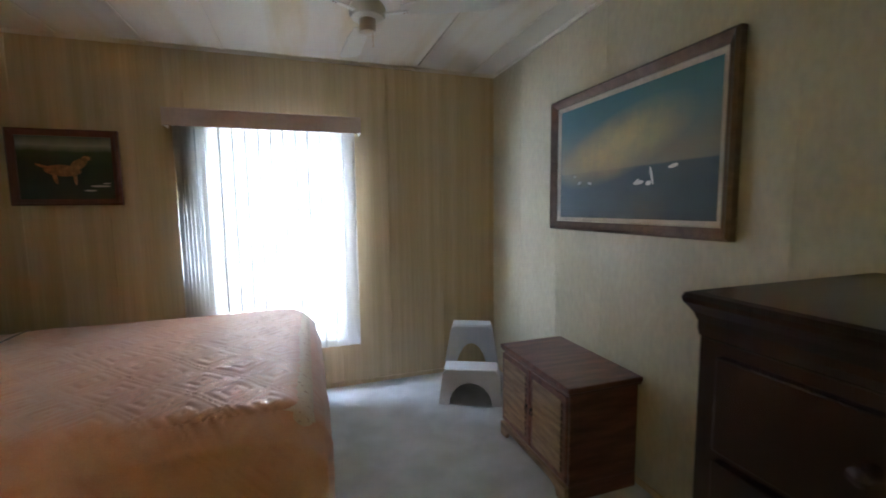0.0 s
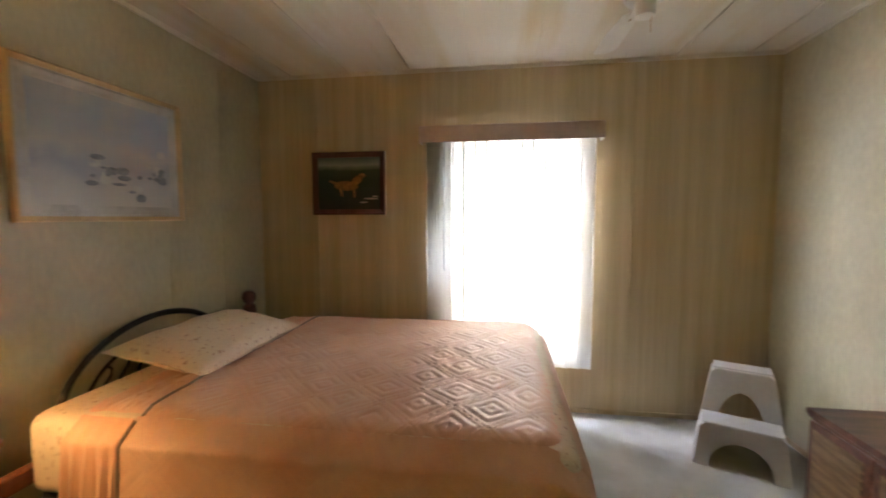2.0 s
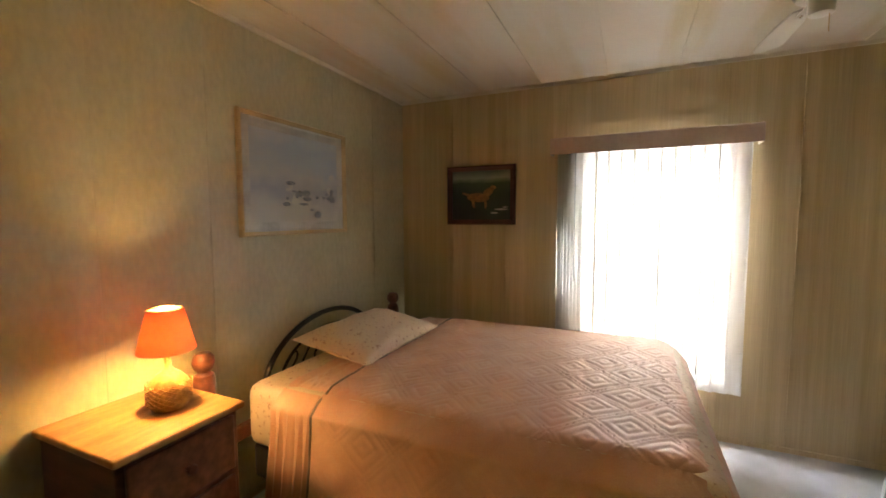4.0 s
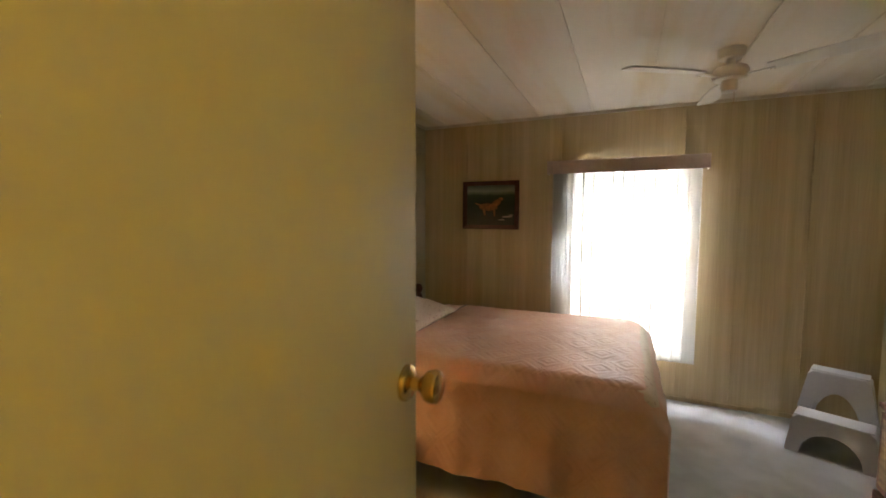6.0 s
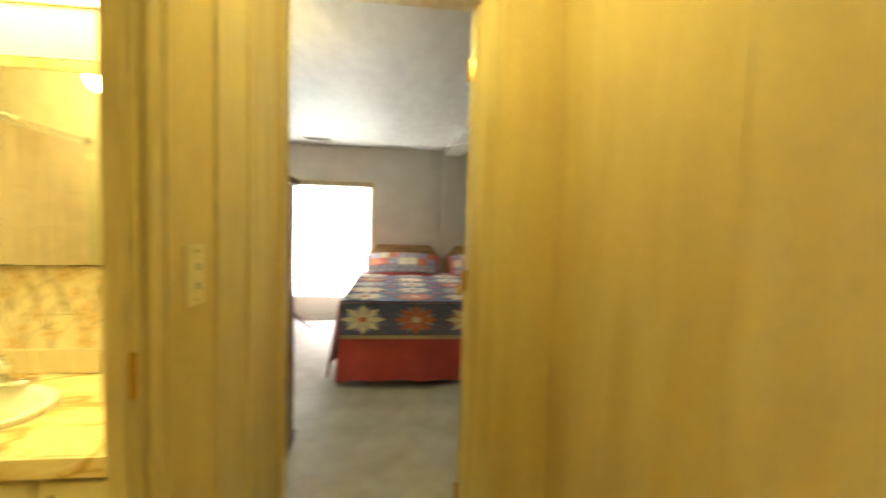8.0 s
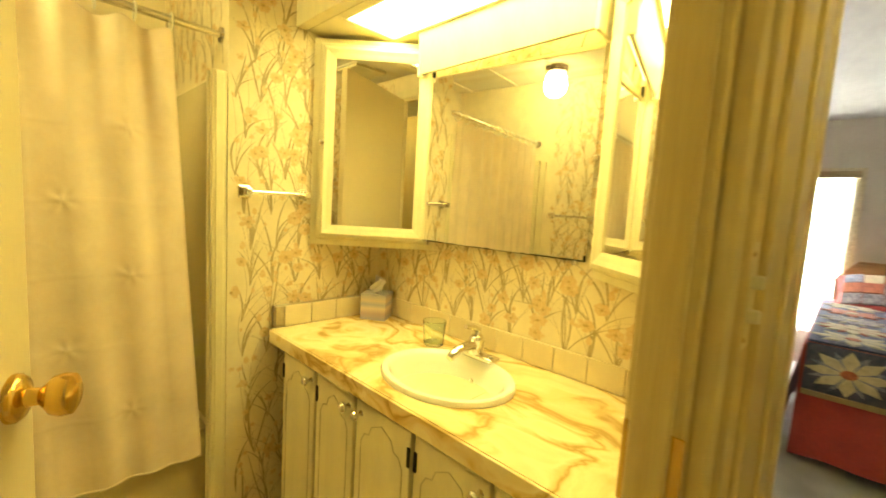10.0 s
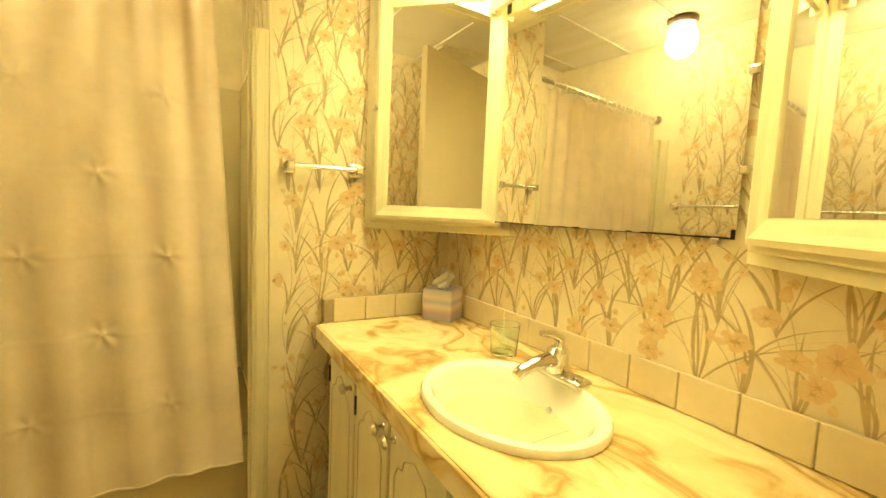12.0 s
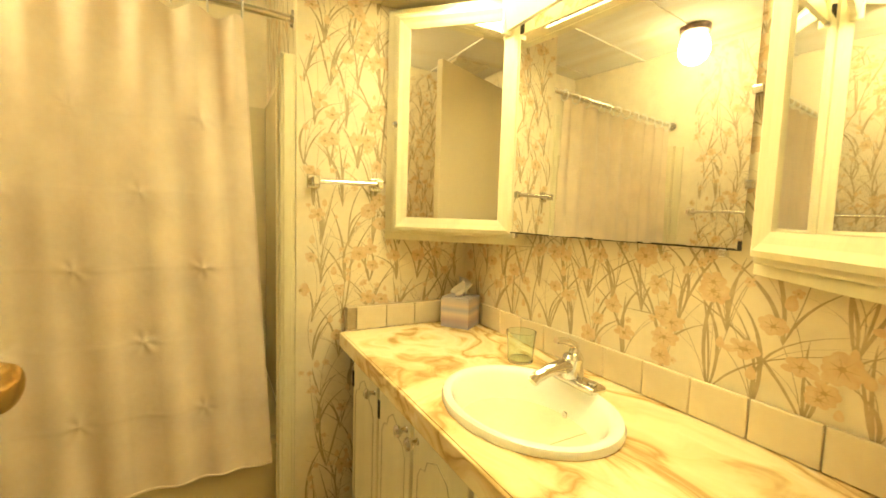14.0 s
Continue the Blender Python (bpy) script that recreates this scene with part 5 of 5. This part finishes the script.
part("tube_diffuser", box(-0.160, -0.119, -5.55, -4.93, 1.76, 1.80, 0.006), M_TUBEL, so, "glowing tube behind the valance")

# globe, vent, towel bar, tissue box, tumbler
g = thing("globe_light", pose(1.36, -5.73, H), "lit opal globe ceiling light with a dark collar", "ceiling light")
part("collar", lathe([(0.058, -0.04), (0.072, -0.034), (0.076, -0.02), (0.076, -0.001)], 28), M_BROWN, g, "dark brass collar", smooth=True)
part("globe", lathe([(0.0, -0.195), (0.034, -0.189), (0.063, -0.165), (0.075, -0.13), (0.073, -0.095), (0.064, -0.06), (0.055, -0.041)], 32), M_OPAL, g, "glowing opal glass", smooth=True)
v = thing("exhaust_vent", pose(1.41, -4.80, H), "cream slatted ceiling exhaust vent", "vent")
part("frame", boxes([(-0.13, 0.13, -0.13, -0.11, -0.02, -0.001), (-0.13, 0.13, 0.11, 0.13, -0.02, -0.001), (-0.13, -0.11, -0.11, 0.11, -0.02, -0.001), (0.11, 0.13, -0.11, 0.11, -0.02, -0.001)], 0.002), M_CABINET, v)
# black backing stands in for the shade of the duct behind the slats
part("backing", box(-0.11, 0.11, -0.11, 0.11, -0.004, -0.001), M_GAPSHADE, v)
for k in range(8):
    part("slat", box(-0.098 + 0.026 * k, -0.084 + 0.026 * k, -0.11, 0.11, -0.017, -0.006), M_CABINET, v)


def make_towel_bar(m, w, label):
    t = thing("towel_bar", m, label, "towel bar", "towel bars")
    for s in (-1, 1):
        part("bracket", box(s * w / 2 - 0.02, s * w / 2 + 0.02, 0.0, 0.010, -0.022, 0.022, 0.004), M_CHROME, t)
        part("post", box(s * w / 2 - 0.011, s * w / 2 + 0.011, 0.0105, 0.055, -0.013, 0.013, 0.004), M_CHROME, t)
    part("bar", tube([(-w / 2 + 0.01, 0.044, 0), (w / 2 - 0.01, 0.044, 0)], 0.008, 12), M_CHROME, t, smooth=True)


make_towel_bar(pose(0.272, YT + 0.0005, 1.245), 0.205, "short chrome towel bar on the flowered wallpaper")
make_towel_bar(pose(XE - 0.001, -5.48, 1.22, 0, 0, 90), 0.62, "long chrome towel bar on the flowered wallpaper")

tb = thing("tissue_box", pose(-0.115, -5.765, CZ + 0.001, 0, 0, 35), "striped cube tissue box on the counter", "tissue box")
M_BOXP = bands("tissue_box_print", [(0.0, (0.30, 0.30, 0.38)), (0.25, (0.42, 0.30, 0.30)), (0.45, (0.62, 0.50, 0.40)), (0.6, (0.36, 0.36, 0.44)), (0.75, (0.60, 0.48, 0.36)), (1.0, (0.38, 0.36, 0.40))], "Z", 0.0, 0.105, 0.6, 0.04)
part("carton", box(-0.052, 0.052, -0.052, 0.052, 0.0, 0.105, 0.002), M_BOXP, tb)
part("tissue", sheet(10, 10, lambda u, v: Vector(((u - 0.5) * 0.075 * (0.4 + v) + 0.012 * math.sin(v * 7), 0.018 * math.sin(u * 9 + v * 2), 0.104 + 0.07 * v * (1 - 0.5 * (u - 0.4) ** 2 * 4)))), M_TISSUE, tb, "pulled-up white tissue", smooth=True)
# thin black strip laid on the carton as the slot's shade
part("slot", box(-0.03, 0.03, -0.010, 0.010, 0.1051, 0.1058), M_GAPSHADE, tb)

gl = thing("glass_tumbler", pose(-0.075, -5.385, CZ + 0.001), "pale green glass tumbler by the sink", "tumbler")
part("glass", lathe([(0.034, 0.0), (0.037, 0.045), (0.040, 0.082), (0.037, 0.082), (0.034, 0.045), (0.031, 0.008), (0.0, 0.007)], 28), M_GREENGL, gl, smooth=True)

# tub, surround, rod and curtain
tub = thing("bathtub", pose(0, 0, 0), "almond bathtub behind the shower curtain", "bathtub")
bm = boxes([(0.43, XE - 0.005, -6.05, -5.985, 0.006, 0.36), (0.43, XE - 0.005, -6.675, -6.615, 0.006, 0.36), (0.43, 0.52, -6.614, -6.051, 0.006, 0.36), (XE - 0.09, XE - 0.005, -6.614, -6.051, 0.006, 0.36), (0.521, XE - 0.091, -6.614, -6.051, 0.006, 0.10)], 0.01)
part("shell", bm, M_TUB, tub, smooth=True)
ts = thing("tub_surround", pose(0, 0, 0), "cream plastic tub wall surround with a ribbed edge", "tub surround", kind="structure")
part("end_panel", box(0.4255, 0.434, -6.66, -5.915, 0.385, 1.62, 0.002), M_TUB, ts)
part("back_panel", box(0.4345, XE - 0.010, -6.679, -6.668, 0.385, 1.62, 0.002), M_TUB, ts)
part("edge_trim", box(0.4255, 0.470, -5.914, -5.8825, 0.0, 1.62, 0.003), M_CABINET, ts, "cream edge trim")
part("end_panel", box(XE - 0.009, XE - 0.0005, -6.66, -5.945, 0.385, 1.62, 0.002), M_TUB, ts)
part("edge_trim", box(XE - 0.045, XE - 0.0005, -5.944, -5.905, 0.0, 1.62, 0.003), M_CABINET, ts, "cream edge trim")
part("edge_trim", box(XE - 0.012, XE - 0.0005, -5.904, -5.860, 0.0, 1.615, 0.003), M_CABINET, ts, "cream edge trim")
part("trim_rib", box(0.4705, 0.480, -5.910, -5.900, 0.0, 1.615, 0.003), M_CABINET, ts)
part("trim_rib", box(0.436, 0.462, -5.882, -5.876, 0.0, 1.615, 0.003), M_CABINET, ts)

rod = thing("shower_rod", pose(0, -5.94, 1.745), "chrome shower curtain rod", "curtain rod")
part("pole", tube([(0.428, 0, 0), (XE - 0.002, 0, 0)], 0.011, 14), M_CHROME, rod, smooth=True)
for x in (0.426, XE - 0.001):
    part("flange", lathe([(0.026, 0), (0.024, 0.006), (0.013, 0.008)], 20, pose(x, 0, 0, 0, 90 if x < 1 else -90, 0)), M_CHROME, rod, smooth=True)


def make_curtain():
    c = thing("shower_curtain", pose(0, -5.94, 0), "cream satin shower curtain with pinched tufts, drawn closed", "shower curtain")
    x0, x1, z0, z1 = 0.548, XE - 0.055, 0.335, 1.715
    def f(u, v):
        x = x0 + u * (x1 - x0) + (1 - u) * (0.075 * v - 0.055)
        amp = 0.006 + 0.016 * v ** 3
        y = amp * math.sin(u * 2 * math.pi * 9 + 0.6 * math.sin(u * 9)) + 0.014 * noise.noise(Vector((u * 15, v * 1.1, 2)))
        y += 0.004 * noise.noise(Vector((u * 9, v * 9, 5)))
        z = z0 + v * (z1 - z0)
        sag = 0.014 * (0.5 - 0.5 * math.cos(u * 2 * math.pi * 9)) * max(0, (v - 0.9) * 10)
        # fold creases of the packed cloth, and small pinched gathers along them
        for k, tz in enumerate((0.56, 0.77, 0.98, 1.19, 1.40)):
            cz = tz + 0.004 * math.sin(u * 23 + k)
            y += 0.0022 * math.exp(-((z - cz) / 0.0045) ** 2) * (0.5 + 0.5 * noise.noise(Vector((u * 12, k, 0))))
            y += 0.0012 * math.tanh((z - cz) / 0.012) * (-1) ** k * math.exp(-abs(z - cz) / 0.08)
            for q in range(5):
                tx = x0 + 0.13 + 0.29 * q + (0.145 if k % 2 else 0)
                dx, dz = x - tx, z - cz
                r = math.hypot(dx, dz)
                if r < 0.09:
                    y += 0.0045 * math.exp(-(r / 0.010) ** 2) + 0.0018 * math.sin(5 * math.atan2(dz, dx) + q) * math.exp(-((r - 0.022) / 0.018) ** 2)
        return Vector((x, y + 0.028 * (1 - v), z - sag))
    ob = part("cloth", sheet(330, 260, f), M_CURTAIN, c, smooth=True)
    solid(ob, 0.0012)
    part("hem", tube([f(0, v / 40) for v in range(41)], 0.0028, 6), M_CURTAIN, c, smooth=True)
    part("bottom_hem", tube([f(u / 120, 0.004) for u in range(121)], 0.003, 6), M_CURTAIN, c, smooth=True)
    for k in range(12):
        x = x0 + 0.02 + (x1 - x0 - 0.04) * k / 11
        part("ring", tube([(x, 0.022 * math.cos(a), 1.737 + 0.026 * math.sin(a)) for a in [2 * math.pi * j / 18 for j in range(19)]], 0.003, 6), M_WHITE, c, "white curtain ring")


make_curtain()


# ---- wallpaper print: sprays of flowers and grasses, one thin film for each wall ----
def petals(rnd, cx, cz, r, n, a0, squash):
    """Separate rounded petals round a heart, as outlines."""
    out = []
    for j in range(n):
        a = a0 + 2 * math.pi * j / n + rnd.uniform(-0.12, 0.12)
        ca, sa, ln, wd = math.cos(a), math.sin(a), r * rnd.uniform(0.85, 1.1), r * rnd.uniform(0.30, 0.42)
        prof = ((0.10, 0.25), (0.42, 0.82), (0.72, 1.0), (0.93, 0.62), (1.0, 0.0), (0.90, -0.55), (0.70, -1.0), (0.40, -0.82), (0.10, -0.25))
        out.append(("bloom", [(cx + ca * ln * u - sa * wd * v, cz + (sa * ln * u + ca * wd * v) * squash) for u, v in prof]))
        if r > 0.016:
            out.append(("vein", [(cx + ca * r * 0.15 - sa * 0.0008, cz + (sa * r * 0.15 + ca * 0.0008) * squash), (cx + ca * ln * 0.75, cz + sa * ln * 0.75 * squash), (cx + ca * r * 0.15 + sa * 0.0008, cz + (sa * r * 0.15 - ca * 0.0008) * squash)]))
    out.append(("vein", [(cx + 0.17 * r * math.cos(a), cz + 0.17 * r * math.sin(a) * squash) for a in [2 * math.pi * j / 8 for j in range(8)]]))
    return out


def spray(rnd, scale):
    """Arching blades, thin stems, buds and open blooms of one spray as flat outlines, each with its ink."""
    out = []
    for k in range(8):
        hgt = rnd.uniform(0.10, 0.27) * scale
        lean, bend = rnd.gauss(0, 0.22), rnd.gauss(0, 0.55)
        pts = [(hgt * (lean * t + bend * t ** 2.4), hgt * t * (1 - 0.25 * abs(bend) * t * t)) for t in [i / 10 for i in range(11)]]
        blade = k % 2 == 1
        wd = (rnd.uniform(0.0020, 0.0036) if blade else rnd.uniform(0.0007, 0.0011)) * scale
        full = [wd * (math.sin(math.pi * min(1, 0.12 + 0.88 * i / 10)) ** 0.8 + 0.08 if blade else 1 - 0.04 * i) for i in range(11)]
        out.append(("stem", [(x - w, z) for (x, z), w in zip(pts, full)] + [(x + w, z) for (x, z), w in zip(pts, full)][::-1]))
        if blade:
            continue
        cx, cz = pts[-1]
        kind = rnd.random()
        if kind < 0.30:
            out += petals(rnd, cx, cz, rnd.uniform(0.019, 0.032) * scale, rnd.choice((5, 6, 7)), rnd.uniform(0, 6), rnd.uniform(0.6, 0.95))
        elif kind < 0.65:
            out += petals(rnd, cx, cz, rnd.uniform(0.008, 0.014) * scale, 5, rnd.uniform(0, 6), 0.9)
        else:
            r = rnd.uniform(0.008, 0.018) * scale
            out.append(("bloom", [(cx + r * 0.55 * math.sin(a) * (1 + 0.35 * math.cos(a)), cz + r * (1 - math.cos(a)) * 0.8) for a in [2 * math.pi * j / 14 for j in range(14)]]))
    return out


def paper(name, origin, along, width, z0, z1, normal, seed):
    rnd = random.Random(seed)
    inks = {"stem": bmesh.new(), "bloom": bmesh.new(), "vein": bmesh.new()}
    o, a, nrm = Vector(origin), Vector(along), Vector(normal)
    step = 0.088
    row = 0
    z = z0 - 0.1
    while z < z1:
        s = -0.05 + (0.058 if row % 2 else 0)
        while s < width:
            for ink, pts in spray(rnd, 1.0):
                q = [(s + x, z + zz) for x, zz in pts]
                if min(p[0] for p in q) < 0.002 or max(p[0] for p in q) > width - 0.002 or min(p[1] for p in q) < z0 or max(p[1] for p in q) > z1:
                    continue
                lift = {"stem": 0.0004, "bloom": 0.0016, "vein": 0.0028}[ink] + rnd.uniform(0, 0.0011)
                bm = inks[ink]
                try:
                    bm.faces.new([bm.verts.new(o + a * p[0] + nrm * lift + Vector((0, 0, p[1]))) for p in q])
                except ValueError:
                    pass
            s += step * rnd.uniform(0.85, 1.15)
        z += 0.125
        row += 1
    t = thing(name, pose(0, 0, 0), "ochre and brown flower print of the wallpaper", "wallpaper", kind="stuff")
    for ink, bm in inks.items():
        part({"stem": "stems", "bloom": "blooms", "vein": "petal_lines"}[ink], bm, {"stem": M_STEM, "bloom": M_FLOWER, "vein": M_VEIN}[ink], t, kind="stuff")


paper("wallpaper_west", (XD, YB - 0.002, 0), (0, -1, 0), YB - YT - 0.004, 0.80, 1.78, (1, 0, 0), 11)
paper("wallpaper_south", (XD + 0.002, YT, 0), (1, 0, 0), 0.62, 0.02, 2.18, (0, 1, 0), 12)
paper("wallpaper_tub_end", (0.425, -5.92, 0), (0, -1, 0), 0.74, 1.63, 2.18, (1, 0, 0), 13)
paper("wallpaper_east", (XE, YB - 0.002, 0), (0, -1, 0), 1.28, 0.02, 2.18, (-1, 0, 0), 14)
paper("wallpaper_north", (1.315, YB, 0), (1, 0, 0), 0.30, 0.02, 2.18, (0, -1, 0), 15)
